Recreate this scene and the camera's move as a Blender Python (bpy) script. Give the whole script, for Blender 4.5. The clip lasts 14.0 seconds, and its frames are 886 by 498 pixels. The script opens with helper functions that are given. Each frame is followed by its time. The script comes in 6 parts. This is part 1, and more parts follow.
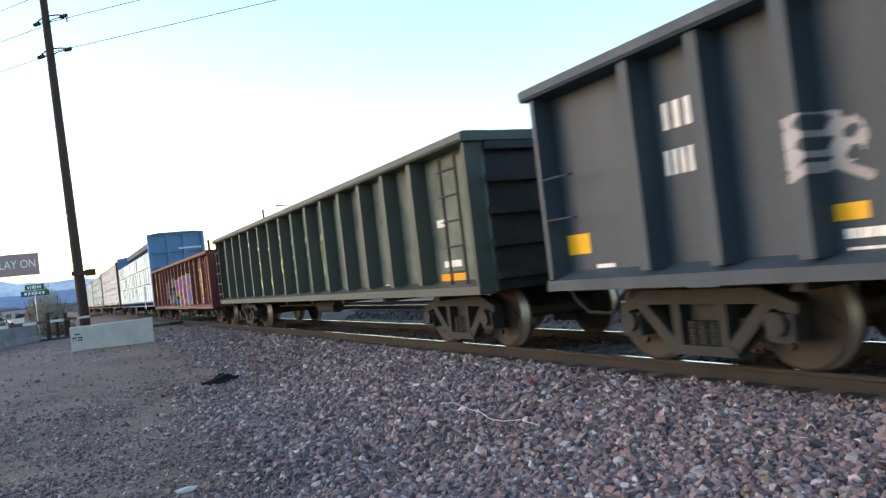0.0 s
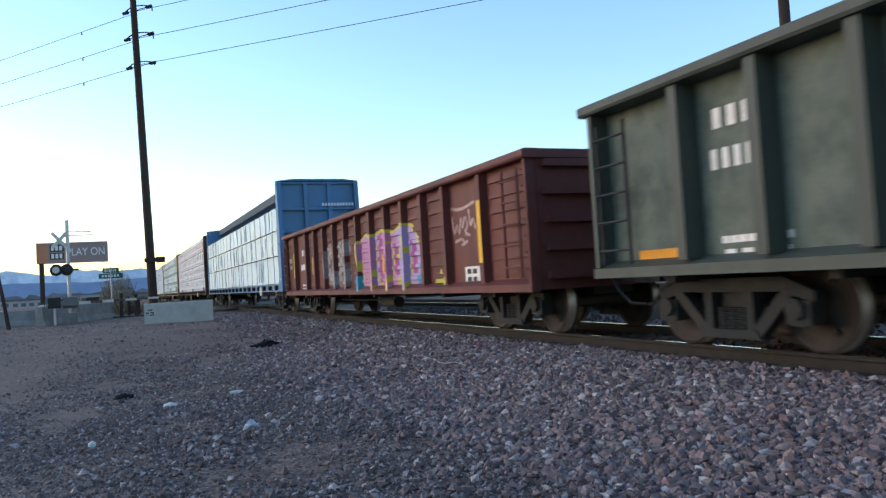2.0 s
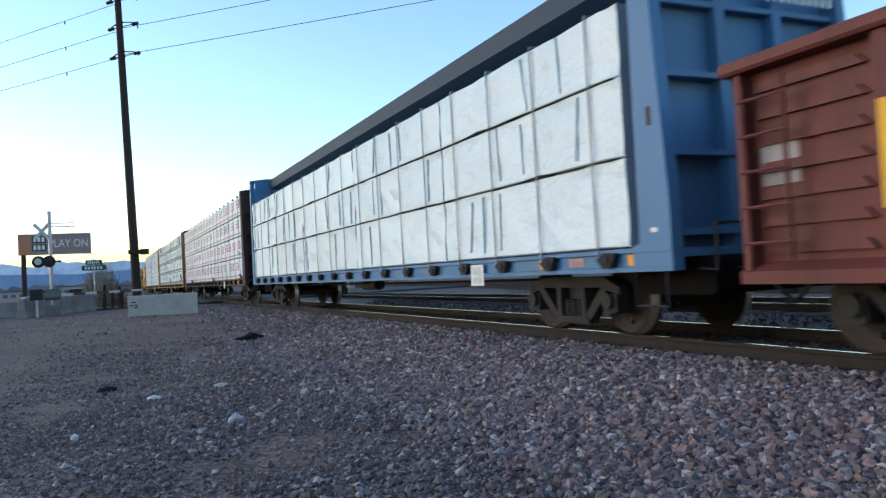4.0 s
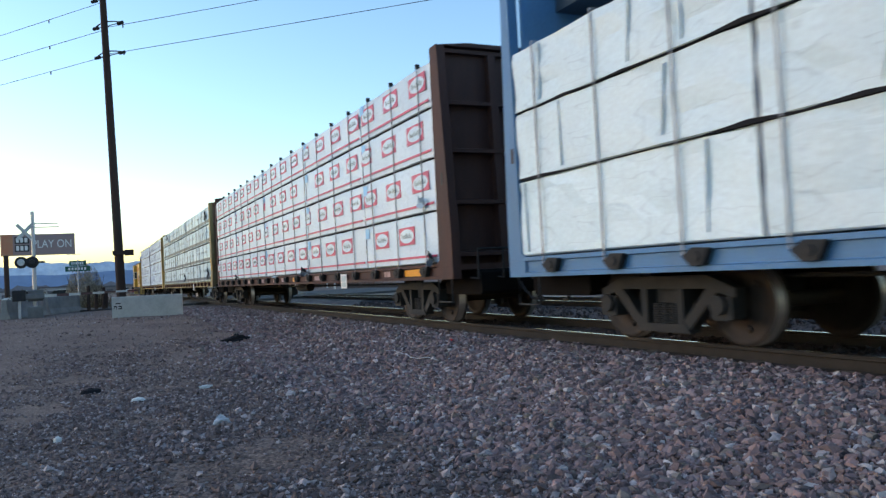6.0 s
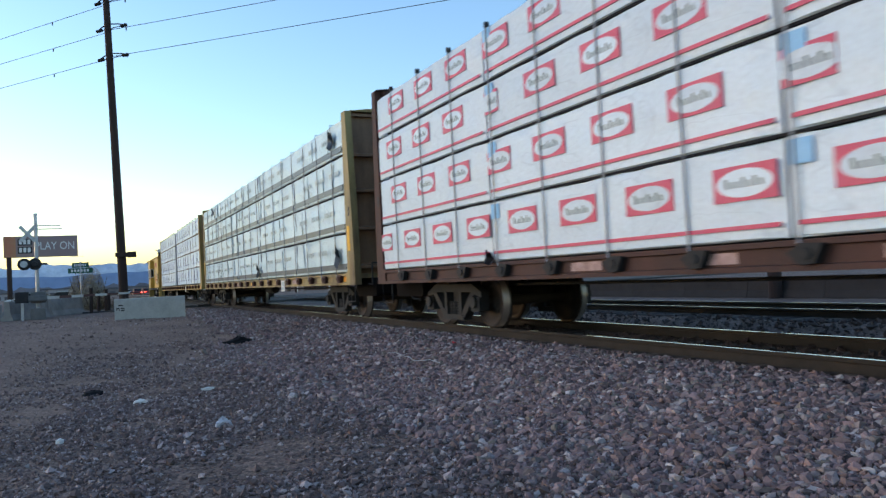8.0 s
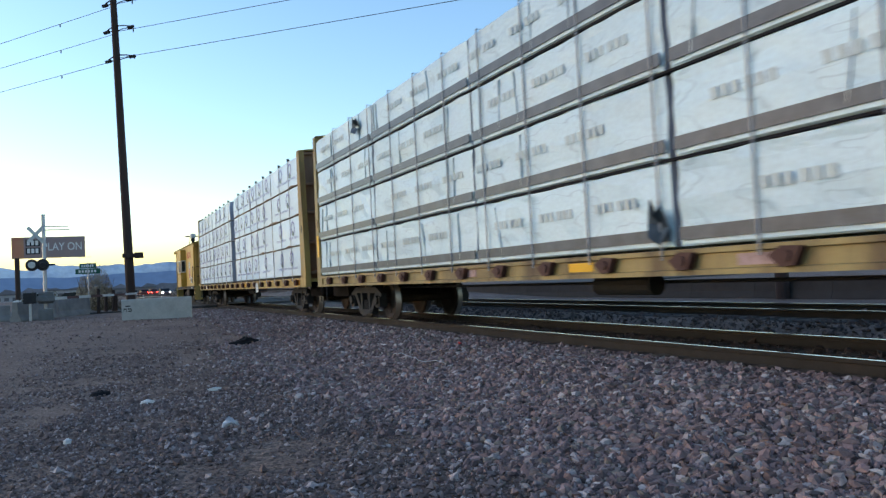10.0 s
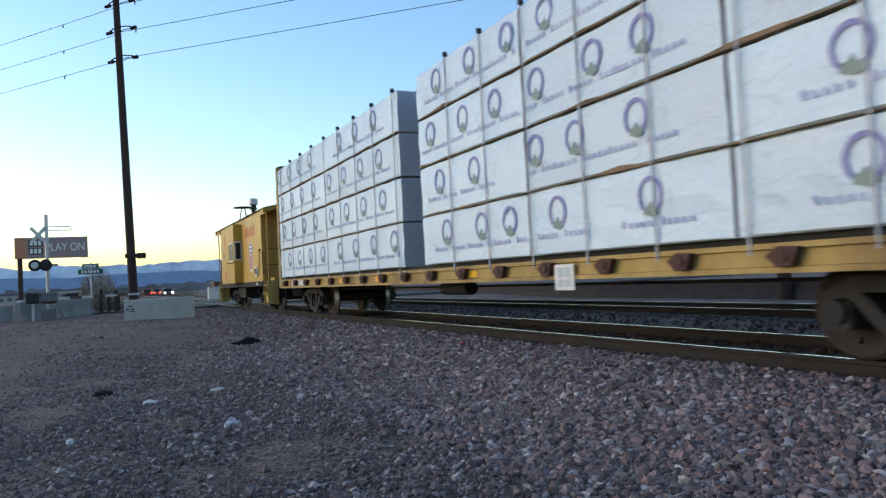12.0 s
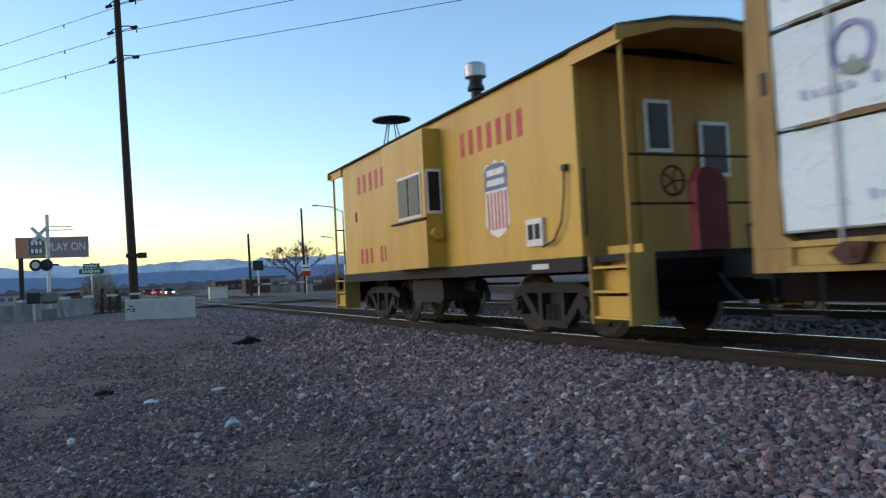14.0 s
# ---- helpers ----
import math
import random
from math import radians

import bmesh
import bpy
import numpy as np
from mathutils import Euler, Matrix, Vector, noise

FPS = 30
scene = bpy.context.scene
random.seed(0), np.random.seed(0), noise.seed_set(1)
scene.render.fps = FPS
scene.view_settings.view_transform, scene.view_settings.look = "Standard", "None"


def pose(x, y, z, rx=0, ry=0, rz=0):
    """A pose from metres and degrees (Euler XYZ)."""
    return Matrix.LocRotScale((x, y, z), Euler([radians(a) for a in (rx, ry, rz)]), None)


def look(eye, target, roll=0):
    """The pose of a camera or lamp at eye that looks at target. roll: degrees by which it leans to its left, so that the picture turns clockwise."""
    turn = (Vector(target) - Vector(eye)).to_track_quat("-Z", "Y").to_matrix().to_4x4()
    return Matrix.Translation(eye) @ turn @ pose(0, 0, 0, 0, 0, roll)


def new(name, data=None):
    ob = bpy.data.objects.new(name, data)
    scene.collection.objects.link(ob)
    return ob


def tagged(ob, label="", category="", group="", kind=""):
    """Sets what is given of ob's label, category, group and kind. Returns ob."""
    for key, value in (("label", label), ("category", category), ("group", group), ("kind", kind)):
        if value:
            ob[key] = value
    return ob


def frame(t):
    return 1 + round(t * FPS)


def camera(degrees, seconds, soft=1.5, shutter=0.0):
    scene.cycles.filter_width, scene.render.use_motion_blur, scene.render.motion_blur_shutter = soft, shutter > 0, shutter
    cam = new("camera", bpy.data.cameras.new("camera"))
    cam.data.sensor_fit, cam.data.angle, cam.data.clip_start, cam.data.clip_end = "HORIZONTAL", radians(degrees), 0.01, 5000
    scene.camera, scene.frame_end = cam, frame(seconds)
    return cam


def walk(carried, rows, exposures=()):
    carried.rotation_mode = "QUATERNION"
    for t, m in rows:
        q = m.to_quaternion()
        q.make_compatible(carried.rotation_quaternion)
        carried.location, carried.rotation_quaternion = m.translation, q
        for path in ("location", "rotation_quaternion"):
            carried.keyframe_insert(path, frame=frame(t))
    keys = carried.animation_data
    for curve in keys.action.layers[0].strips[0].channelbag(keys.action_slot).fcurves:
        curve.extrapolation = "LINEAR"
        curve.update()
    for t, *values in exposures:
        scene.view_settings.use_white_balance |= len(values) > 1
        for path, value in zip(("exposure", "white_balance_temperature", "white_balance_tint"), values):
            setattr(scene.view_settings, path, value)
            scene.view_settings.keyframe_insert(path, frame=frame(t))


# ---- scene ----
H = 0.914                      # lens above the rail head; x across the track, y along it


def aim(yaw, pitch, roll, dx=0.0, dy=0.0, dz=0.0):
    """Camera pose: yaw to the right of the track, pitch up, roll to the left, and a small step."""
    a, b = radians(yaw), radians(pitch)
    eye = Vector((dx, dy, H + dz))
    return look(eye, eye + Vector((math.sin(a) * math.cos(b), math.cos(a) * math.cos(b), math.sin(b))), roll)


cam = camera(60.66, 14.0, soft=1.35, shutter=0.22)
walk(cam, [
    (0.0, aim(27.327, 1.187, -6.62, 0.539, 3.443, 0.312)),
    (0.2, aim(26.772, 1.405, -6.453, 0.462, 2.783, 0.266)),
    (0.3, aim(25.203, 1.623, -6.164, 0.287, 1.851, 0.21)),
    (0.4, aim(23.925, 2.073, -5.372, 0.133, 0.993, 0.098)),
    (0.5, aim(22.75, 2.312, -4.95, -0.02, 0.05, -0.01)),
    (0.6, aim(22.40, 2.38, -4.55)),
    (1.0, aim(22.95, 2.32, -3.80)), (1.5, aim(23.349, 2.254, -3.476)), (2.0, aim(23.381, 2.21, -3.433)),
    (2.5, aim(23.645, 2.06, -3.253)), (3.0, aim(23.868, 1.892, -3.266)), (3.5, aim(24.117, 1.733, -3.16)),
    (4.0, aim(24.412, 1.673, -3.148)), (6.5, aim(25.508, 1.767, -3.023)), (7.0, aim(25.52, 1.811, -3.016)),
    (7.5, aim(25.43, 1.859, -3.032)), (8.0, aim(25.256, 1.926, -2.965)), (8.5, aim(25.073, 1.965, -2.969)),
    (9.0, aim(24.952, 1.975, -2.999)), (11.5, aim(24.665, 2.036, -2.926)), (12.0, aim(24.634, 2.036, -2.957)),
    (12.5, aim(24.618, 2.047, -2.943)), (13.0, aim(24.604, 2.04, -2.928)), (13.5, aim(24.579, 2.04, -2.922)),
    (14.0, aim(24.577, 2.022, -2.962))],
    exposures=[(0.0, 3.3, 7900, 21), (0.5, 3.0, 7250, 20), (1.0, 2.80, 6950, 19), (3.0, 2.64, 6950, 19), (6.5, 2.48, 6950, 19), (12.0, 2.39, 6950, 19), (14.0, 2.24, 6950, 19)])

# ---- light: clear sky just after sunset, the glow beyond the far end of the track ----
world = bpy.data.worlds.new("dusk_sky")
scene.world = world
world.use_nodes = True
wn, wl = world.node_tree.nodes, world.node_tree.links
sky = wn.new("ShaderNodeTexSky")
sky.sky_type = "NISHITA"
sky.sun_disc = False
sky.sun_elevation = radians(3.4)
sky.sun_rotation = radians(-52.0)
sky.air_density, sky.dust_density, sky.ozone_density = 1.0, 0.42, 2.8
wn["Background"].inputs["Strength"].default_value = 0.15
wl.new(sky.outputs[0], wn["Background"].inputs["Color"])
sun = new("sun", bpy.data.lights.new("sun", "SUN"))
sun.data.energy, sun.data.angle, sun.data.color = 0.2, radians(40), (1.0, 0.9, 0.8)
sun.matrix_world = look((-40, 25, 60), (-40 + math.sin(radians(58)) * 50, 25 - math.cos(radians(58)) * 50, 60 - 50 * math.tan(radians(16))))

# ---- materials ----
def material(name, colour, rough=0.6, metal=0.0, second=None, amount=0.5, scale=3.0, fine=40.0, bump=0.15, streak=False, island=0.0, rand=0.0, spec=0.22):
    """A surface with large stains and fine grain; second: the colour of the stains."""
    m = bpy.data.materials.new(name)
    m.use_nodes = True
    n, l = m.node_tree.nodes, m.node_tree.links
    bs = n["Principled BSDF"]
    tc = n.new("ShaderNodeTexCoord")
    mp = n.new("ShaderNodeMapping")
    mp.inputs["Scale"].default_value = (1, 1, 0.18) if streak else (1, 1, 1)
    l.new(tc.outputs["Object"], mp.inputs["Vector"])
    big = n.new("ShaderNodeTexNoise")
    big.inputs["Scale"].default_value, big.inputs["Detail"].default_value, big.inputs["Roughness"].default_value = scale, 6, 0.65
    l.new(mp.outputs[0], big.inputs["Vector"])
    small = n.new("ShaderNodeTexNoise")
    small.inputs["Scale"].default_value, small.inputs["Detail"].default_value = fine, 4
    l.new(tc.outputs["Object"], small.inputs["Vector"])
    ramp = n.new("ShaderNodeValToRGB")
    ramp.color_ramp.elements[0].position, ramp.color_ramp.elements[1].position = 0.42, 0.68
    l.new(big.outputs["Fac"], ramp.inputs["Fac"])
    amt = n.new("ShaderNodeMath")
    amt.operation = "MULTIPLY"
    amt.inputs[1].default_value = amount
    l.new(ramp.outputs["Color"], amt.inputs[0])
    mix = n.new("ShaderNodeMix")
    mix.data_type = "RGBA"
    mix.inputs["A"].default_value = (*colour, 1)
    second = second or tuple(c * 0.55 for c in colour)
    mix.inputs["B"].default_value = (*second, 1)
    l.new(amt.outputs[0], mix.inputs["Factor"])
    last = mix.outputs["Result"]
    hsv = n.new("ShaderNodeHueSaturation")
    vary = n.new("ShaderNodeMapRange")
    vary.inputs["To Min"].default_value, vary.inputs["To Max"].default_value = 0.82, 1.18
    l.new(small.outputs["Fac"], vary.inputs["Value"])
    l.new(last, hsv.inputs["Color"])
    val = vary.outputs[0]
    if island or rand:
        src = n.new("ShaderNodeNewGeometry").outputs["Random Per Island"] if island else n.new("ShaderNodeObjectInfo").outputs["Random"]
        k = island or rand
        mr = n.new("ShaderNodeMapRange")
        mr.inputs["To Min"].default_value, mr.inputs["To Max"].default_value = 1 - k, 1 + k
        l.new(src, mr.inputs["Value"])
        mu = n.new("ShaderNodeMath")
        mu.operation = "MULTIPLY"
        l.new(mr.outputs[0], mu.inputs[0]), l.new(val, mu.inputs[1])
        val = mu.outputs[0]
    l.new(val, hsv.inputs["Value"])
    l.new(hsv.outputs[0], bs.inputs["Base Color"])
    rr = n.new("ShaderNodeMapRange")
    rr.inputs["To Min"].default_value, rr.inputs["To Max"].default_value = max(rough - 0.12, 0.03), min(rough + 0.12, 1)
    l.new(big.outputs["Fac"], rr.inputs["Value"]), l.new(rr.outputs[0], bs.inputs["Roughness"])
    bs.inputs["Metallic"].default_value = metal
    bs.inputs["Specular IOR Level"].default_value = 0.5 if rough < 0.3 else spec
    if bump:
        bp = n.new("ShaderNodeBump")
        bp.inputs["Strength"].default_value, bp.inputs["Distance"].default_value = bump, 0.01
        l.new(small.outputs["Fac"], bp.inputs["Height"]), l.new(bp.outputs[0], bs.inputs["Normal"])
    return m


def wrap_material(name, colour, second, crease=1.0):
    """Stretched plastic wrap: pale, creased, slightly glossy."""
    m = material(name, colour, 0.38, 0, second, 0.5, 0.9, 22, 0.0, rand=0.07)
    n, l = m.node_tree.nodes, m.node_tree.links
    tc = n["Texture Coordinate"]
    mp = n.new("ShaderNodeMapping")
    mp.inputs["Scale"].default_value, mp.inputs["Rotation"].default_value = (1, 1.1, 2.6), (0.5, 0, 0)
    l.new(tc.outputs["Object"], mp.inputs["Vector"])
    w = n.new("ShaderNodeTexNoise")
    w.inputs["Scale"].default_value, w.inputs["Detail"].default_value, w.inputs["Distortion"].default_value = 1.3, 3, 1.0
    l.new(mp.outputs[0], w.inputs["Vector"])
    bp = n.new("ShaderNodeBump")
    bp.inputs["Strength"].default_value, bp.inputs["Distance"].default_value = 0.26 * crease, 0.06
    l.new(w.outputs["Fac"], bp.inputs["Height"]), l.new(bp.outputs[0], n["Principled BSDF"].inputs["Normal"])
    # crease shade painted into the colour as fine darker lines
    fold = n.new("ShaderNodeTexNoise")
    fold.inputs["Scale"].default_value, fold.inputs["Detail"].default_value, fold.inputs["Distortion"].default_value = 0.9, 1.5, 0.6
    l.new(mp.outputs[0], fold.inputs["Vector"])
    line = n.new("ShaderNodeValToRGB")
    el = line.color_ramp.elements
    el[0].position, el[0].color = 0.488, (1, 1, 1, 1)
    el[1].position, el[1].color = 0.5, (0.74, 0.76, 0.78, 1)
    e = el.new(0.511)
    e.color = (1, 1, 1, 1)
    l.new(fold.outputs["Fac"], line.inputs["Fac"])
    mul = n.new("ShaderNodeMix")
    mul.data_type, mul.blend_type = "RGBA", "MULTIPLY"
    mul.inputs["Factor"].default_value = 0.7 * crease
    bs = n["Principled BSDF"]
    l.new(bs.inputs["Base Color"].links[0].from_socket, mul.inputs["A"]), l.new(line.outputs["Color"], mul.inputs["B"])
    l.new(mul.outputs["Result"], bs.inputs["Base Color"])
    return m


def dirt_material(name):
    """Trodden dirt: broad brown stains, grit a centimetre or two across, scattered pale chips."""
    m = material(name, (0.168, 0.117, 0.095), 0.95, 0, (0.104, 0.073, 0.061), 0.85, 0.5, 25, 0.0)
    n, l = m.node_tree.nodes, m.node_tree.links
    bs, tc = n["Principled BSDF"], n["Texture Coordinate"]
    last = bs.inputs["Base Color"].links[0].from_socket
    height = None
    for size, lo, hi in ((55, 0.62, 1.42), (24, 0.72, 1.30)):
        vo = n.new("ShaderNodeTexVoronoi")
        vo.inputs["Scale"].default_value = size
        l.new(tc.outputs["Object"], vo.inputs["Vector"])
        rp = n.new("ShaderNodeMapRange")
        rp.inputs["To Min"].default_value, rp.inputs["To Max"].default_value = lo, hi
        sep = n.new("ShaderNodeSeparateColor")
        l.new(vo.outputs["Color"], sep.inputs[0]), l.new(sep.outputs[0], rp.inputs["Value"])
        hs = n.new("ShaderNodeHueSaturation")
        l.new(last, hs.inputs["Color"]), l.new(rp.outputs[0], hs.inputs["Value"])
        last, height = hs.outputs[0], vo.outputs["Distance"]
    l.new(last, bs.inputs["Base Color"])
    bp = n.new("ShaderNodeBump")
    bp.inputs["Strength"].default_value, bp.inputs["Distance"].default_value, bp.invert = 0.8, 0.02, True
    l.new(height, bp.inputs["Height"]), l.new(bp.outputs[0], bs.inputs["Normal"])
    return m


def stone_material(name, ramp_colours):
    m = bpy.data.materials.new(name)
    m.use_nodes = True
    n, l = m.node_tree.nodes, m.node_tree.links
    bs = n["Principled BSDF"]
    g, rp = n.new("ShaderNodeNewGeometry"), n.new("ShaderNodeValToRGB")
    els = rp.color_ramp.elements
    for i, c in enumerate(ramp_colours):
        e = els[i] if i < 2 else els.new(1)
        e.position, e.color = i / (len(ramp_colours) - 1), (*c, 1)
    for i, e in enumerate(els):
        e.position = i / (len(ramp_colours) - 1)
    l.new(g.outputs["Random Per Island"], rp.inputs["Fac"])
    tc, ns = n.new("ShaderNodeTexCoord"), n.new("ShaderNodeTexNoise")
    ns.inputs["Scale"].default_value, ns.inputs["Detail"].default_value = 60, 5
    l.new(tc.outputs["Object"], ns.inputs["Vector"])
    hs, mr = n.new("ShaderNodeHueSaturation"), n.new("ShaderNodeMapRange")
    mr.inputs["To Min"].default_value, mr.inputs["To Max"].default_value = 0.6, 1.4
    l.new(ns.outputs["Fac"], mr.inputs["Value"]), l.new(mr.outputs[0], hs.inputs["Value"])
    l.new(rp.outputs["Color"], hs.inputs["Color"]), l.new(hs.outputs[0], bs.inputs["Base Color"])
    bs.inputs["Roughness"].default_value = 0.85
    return m


M = {
    # one steel in two tones: rib shade painted darker, dusty plates lighter
    "gondola": material("weathered_grey_green_steel_shaded", (0.050, 0.062, 0.055), 0.55, 0, (0.082, 0.096, 0.080), 0.8, 1.5, 30, 0.1, True),
    "gondola_panel": material("dusty_grey_green_plate_lit", (0.118, 0.148, 0.126), 0.6, 0, (0.050, 0.068, 0.060), 0.9, 1.5, 35, 0.12, spec=0.12),
    "gondola_b": material("weathered_grey_steel", (0.042, 0.061, 0.078), 0.5, 0, (0.027, 0.039, 0.050), 0.8, 1.5, 30, 0.1, True, spec=0.15),
    "oxide": material("oxide_red_paint", (0.135, 0.037, 0.032), 0.6, 0, (0.070, 0.030, 0.027), 0.8, 1.3, 28, 0.15, True),
    "blue": material("faded_blue_paint", (0.055, 0.18, 0.34), 0.5, 0, (0.08, 0.15, 0.22), 0.6, 1.2, 30, 0.1, True),
    "slate": material("dark_slate_paint", (0.036, 0.062, 0.088), 0.7, 0, (0.055, 0.075, 0.09), 0.6, 1.5, 30, 0.1, True),
    "brown": material("rusty_brown_paint", (0.052, 0.027, 0.023), 0.7, 0, (0.105, 0.048, 0.037), 0.6, 1.6, 30, 0.15, True),
    "rust": material("rusty_yellow_brown_steel", (0.26, 0.155, 0.095), 0.75, 0, (0.12, 0.072, 0.048), 0.8, 1.6, 30, 0.15, True),
    "olive": material("faded_yellow_paint", (0.40, 0.275, 0.085), 0.55, 0, (0.14, 0.08, 0.04), 0.9, 1.5, 30, 0.1, True),
    "yellow": material("armour_yellow_paint", (0.53, 0.322, 0.06), 0.42, 0, (0.40, 0.22, 0.04), 0.75, 1.1, 30, 0.05, True),
    "dull_olive": material("dull_pale_yellow_paint", (0.32, 0.24, 0.10), 0.6, 0, (0.10, 0.066, 0.042), 0.95, 1.8, 30, 0.1, True),
    "bright": material("bright_yellow_paint", (0.75, 0.40, 0.02), 0.45, 0, None, 0.25, 3, 40, 0.05),
    "orange": material("orange_reflector", (0.75, 0.30, 0.02), 0.35, 0, None, 0.3, 3, 40, 0.05),
    "white": material("white_stencil_paint", (0.72, 0.72, 0.70), 0.6, 0, (0.4, 0.4, 0.38), 0.5, 8, 60, 0.05),
    "black": material("black_paint", (0.02, 0.02, 0.022), 0.55, 0, (0.05, 0.045, 0.04), 0.5, 3, 30, 0.1),
    "grime": material("grimy_cast_steel", (0.022, 0.024, 0.025), 0.8, 0, (0.045, 0.041, 0.038), 0.6, 3, 30, 0.3),
    "wheel": material("worn_wheel_steel", (0.026, 0.022, 0.02), 0.7, 0.1, (0.052, 0.036, 0.029), 0.6, 3, 30, 0.2),
    "tread": material("bright_wheel_tread", (0.26, 0.245, 0.23), 0.4, 0.8, None, 0.3, 6, 40, 0.05),
    "railtop": material("polished_rail_head", (0.80, 0.80, 0.82), 0.2, 1.0, None, 0.1, 2, 40, 0.0),
    "rail": material("rusty_rail_web", (0.030, 0.025, 0.021), 0.95, 0, (0.020, 0.017, 0.014), 0.6, 4, 40, 0.3),
    "tie": material("weathered_timber_tie", (0.075, 0.06, 0.05), 0.9, 0, (0.13, 0.11, 0.09), 0.5, 5, 30, 0.4, rand=0.25),
    "wood": material("dark_creosoted_timber", (0.040, 0.026, 0.022), 0.9, 0, (0.07, 0.047, 0.038), 0.5, 4, 30, 0.3, True),
    "lumber": material("raw_sawn_timber", (0.52, 0.36, 0.2), 0.8, 0, (0.36, 0.24, 0.13), 0.5, 3, 30, 0.2),
    "concrete": material("pale_concrete", (0.44, 0.435, 0.40), 0.85, 0, (0.30, 0.295, 0.27), 0.6, 2.5, 30, 0.2),
    "old_concrete": material("dark_old_concrete", (0.050, 0.042, 0.037), 0.9, 0, (0.030, 0.025, 0.022), 0.8, 0.5, 30, 0.2),
    "signwhite": material("dirty_sign_white", (0.55, 0.56, 0.53), 0.7, 0, (0.22, 0.22, 0.21), 0.6, 5, 30, 0.05),
    "grey_concrete": material("stained_grey_concrete", (0.25, 0.24, 0.225), 0.9, 0, (0.15, 0.143, 0.134), 0.8, 1.5, 30, 0.2),
    "asphalt": material("worn_asphalt", (0.060, 0.057, 0.055), 0.9, 0, (0.095, 0.09, 0.086), 0.6, 1.2, 40, 0.3),
    "cabinet": material("dull_grey_enamel", (0.15, 0.15, 0.145), 0.6, 0, (0.09, 0.088, 0.085), 0.6, 3, 40, 0.05),
    "galv": material("galvanised_steel", (0.42, 0.43, 0.44), 0.45, 0.7, (0.3, 0.3, 0.3), 0.5, 4, 40, 0.05),
    "wire": material("dark_cable", (0.03, 0.03, 0.035), 0.6, 0, None, 0.2, 3, 30, 0.0),
    # caboose ends: a browner, darker yellow than the sides
    "endwall": material("darker_brownish_yellow", (0.47, 0.26, 0.055), 0.55, 0, (0.25, 0.13, 0.04), 0.7, 1.4, 30, 0.08, True),
    "glass": material("dark_window_glass", (0.010, 0.011, 0.013), 0.34, 0, (0.04, 0.045, 0.05), 0.4, 2, 20, 0.0),
    "red": material("red_lettering", (0.42, 0.03, 0.03), 0.5, 0, (0.55, 0.2, 0.12), 0.4, 5, 40, 0.05),
    "darkred": material("dull_red_steel", (0.17, 0.03, 0.038), 0.6, 0, None, 0.5, 3, 30, 0.1),
    "navy": material("blue_emblem_paint", (0.07, 0.12, 0.24), 0.5, 0, (0.20, 0.22, 0.28), 0.6, 5, 40, 0.05),
    "pink": material("pink_spray_paint", (0.47, 0.215, 0.37), 0.6, 0, (0.41, 0.15, 0.33), 0.6, 2, 40, 0.05),
    "lilac": material("lilac_spray_paint", (0.37, 0.29, 0.52), 0.6, 0, (0.43, 0.30, 0.49), 0.6, 2, 40, 0.05),
    "magenta": material("magenta_spray_paint", (0.34, 0.075, 0.26), 0.6, 0, None, 0.4, 2, 40, 0.05),
    "lemon": material("yellow_spray_paint", (0.54, 0.48, 0.07), 0.6, 0, (0.40, 0.37, 0.09), 0.5, 3, 40, 0.05),
    "cyan": material("cyan_spray_paint", (0.03, 0.28, 0.45), 0.6, 0, None, 0.3, 3, 40, 0.05),
    "silver": material("silver_spray_paint", (0.31, 0.30, 0.31), 0.55, 0.0, (0.17, 0.14, 0.14), 0.6, 4, 40, 0.05),
    "faint": material("dull_grey_spray_paint", (0.25, 0.20, 0.20), 0.6, 0, (0.13, 0.07, 0.065), 0.6, 5, 40, 0.05),
    "faded": material("faded_pale_stencil", (0.42, 0.29, 0.27), 0.6, 0, (0.14, 0.08, 0.07), 0.7, 6, 40, 0.05),
    "acid": material("thin_acid_yellow_paint", (0.44, 0.47, 0.15), 0.6, 0, (0.26, 0.29, 0.12), 0.6, 5, 40, 0.05),
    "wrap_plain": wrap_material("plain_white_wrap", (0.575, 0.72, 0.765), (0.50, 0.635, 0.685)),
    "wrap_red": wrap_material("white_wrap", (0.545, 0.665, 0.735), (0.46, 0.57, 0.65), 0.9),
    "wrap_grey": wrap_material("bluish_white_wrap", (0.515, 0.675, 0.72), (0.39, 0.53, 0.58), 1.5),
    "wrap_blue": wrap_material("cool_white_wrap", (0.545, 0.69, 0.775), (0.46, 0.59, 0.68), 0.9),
    "fold": material("greyish_wrap_tape", (0.40, 0.50, 0.54), 0.4, 0, (0.56, 0.65, 0.68), 0.8, 6, 40, 0.0),
    "print_red": material("red_wrap_print", (0.55, 0.06, 0.125), 0.4, 0, (0.50, 0.13, 0.19), 0.5, 4, 40, 0.0),
    "print_green": material("dark_green_wrap_print", (0.09, 0.12, 0.115), 0.4, 0, (0.20, 0.24, 0.23), 0.6, 6, 40, 0.0),
    "print_grey": material("dark_grey_wrap_print", (0.05, 0.07, 0.084), 0.35, 0, (0.115, 0.15, 0.178), 0.6, 3, 40, 0.0),
    "print_pale": material("pale_grey_green_wrap_print", (0.40, 0.49, 0.49), 0.4, 0, (0.50, 0.59, 0.60), 0.7, 5, 40, 0.0),
    "print_blue": material("blue_wrap_print", (0.16, 0.18, 0.42), 0.4, 0, (0.28, 0.31, 0.52), 0.6, 5, 40, 0.0),
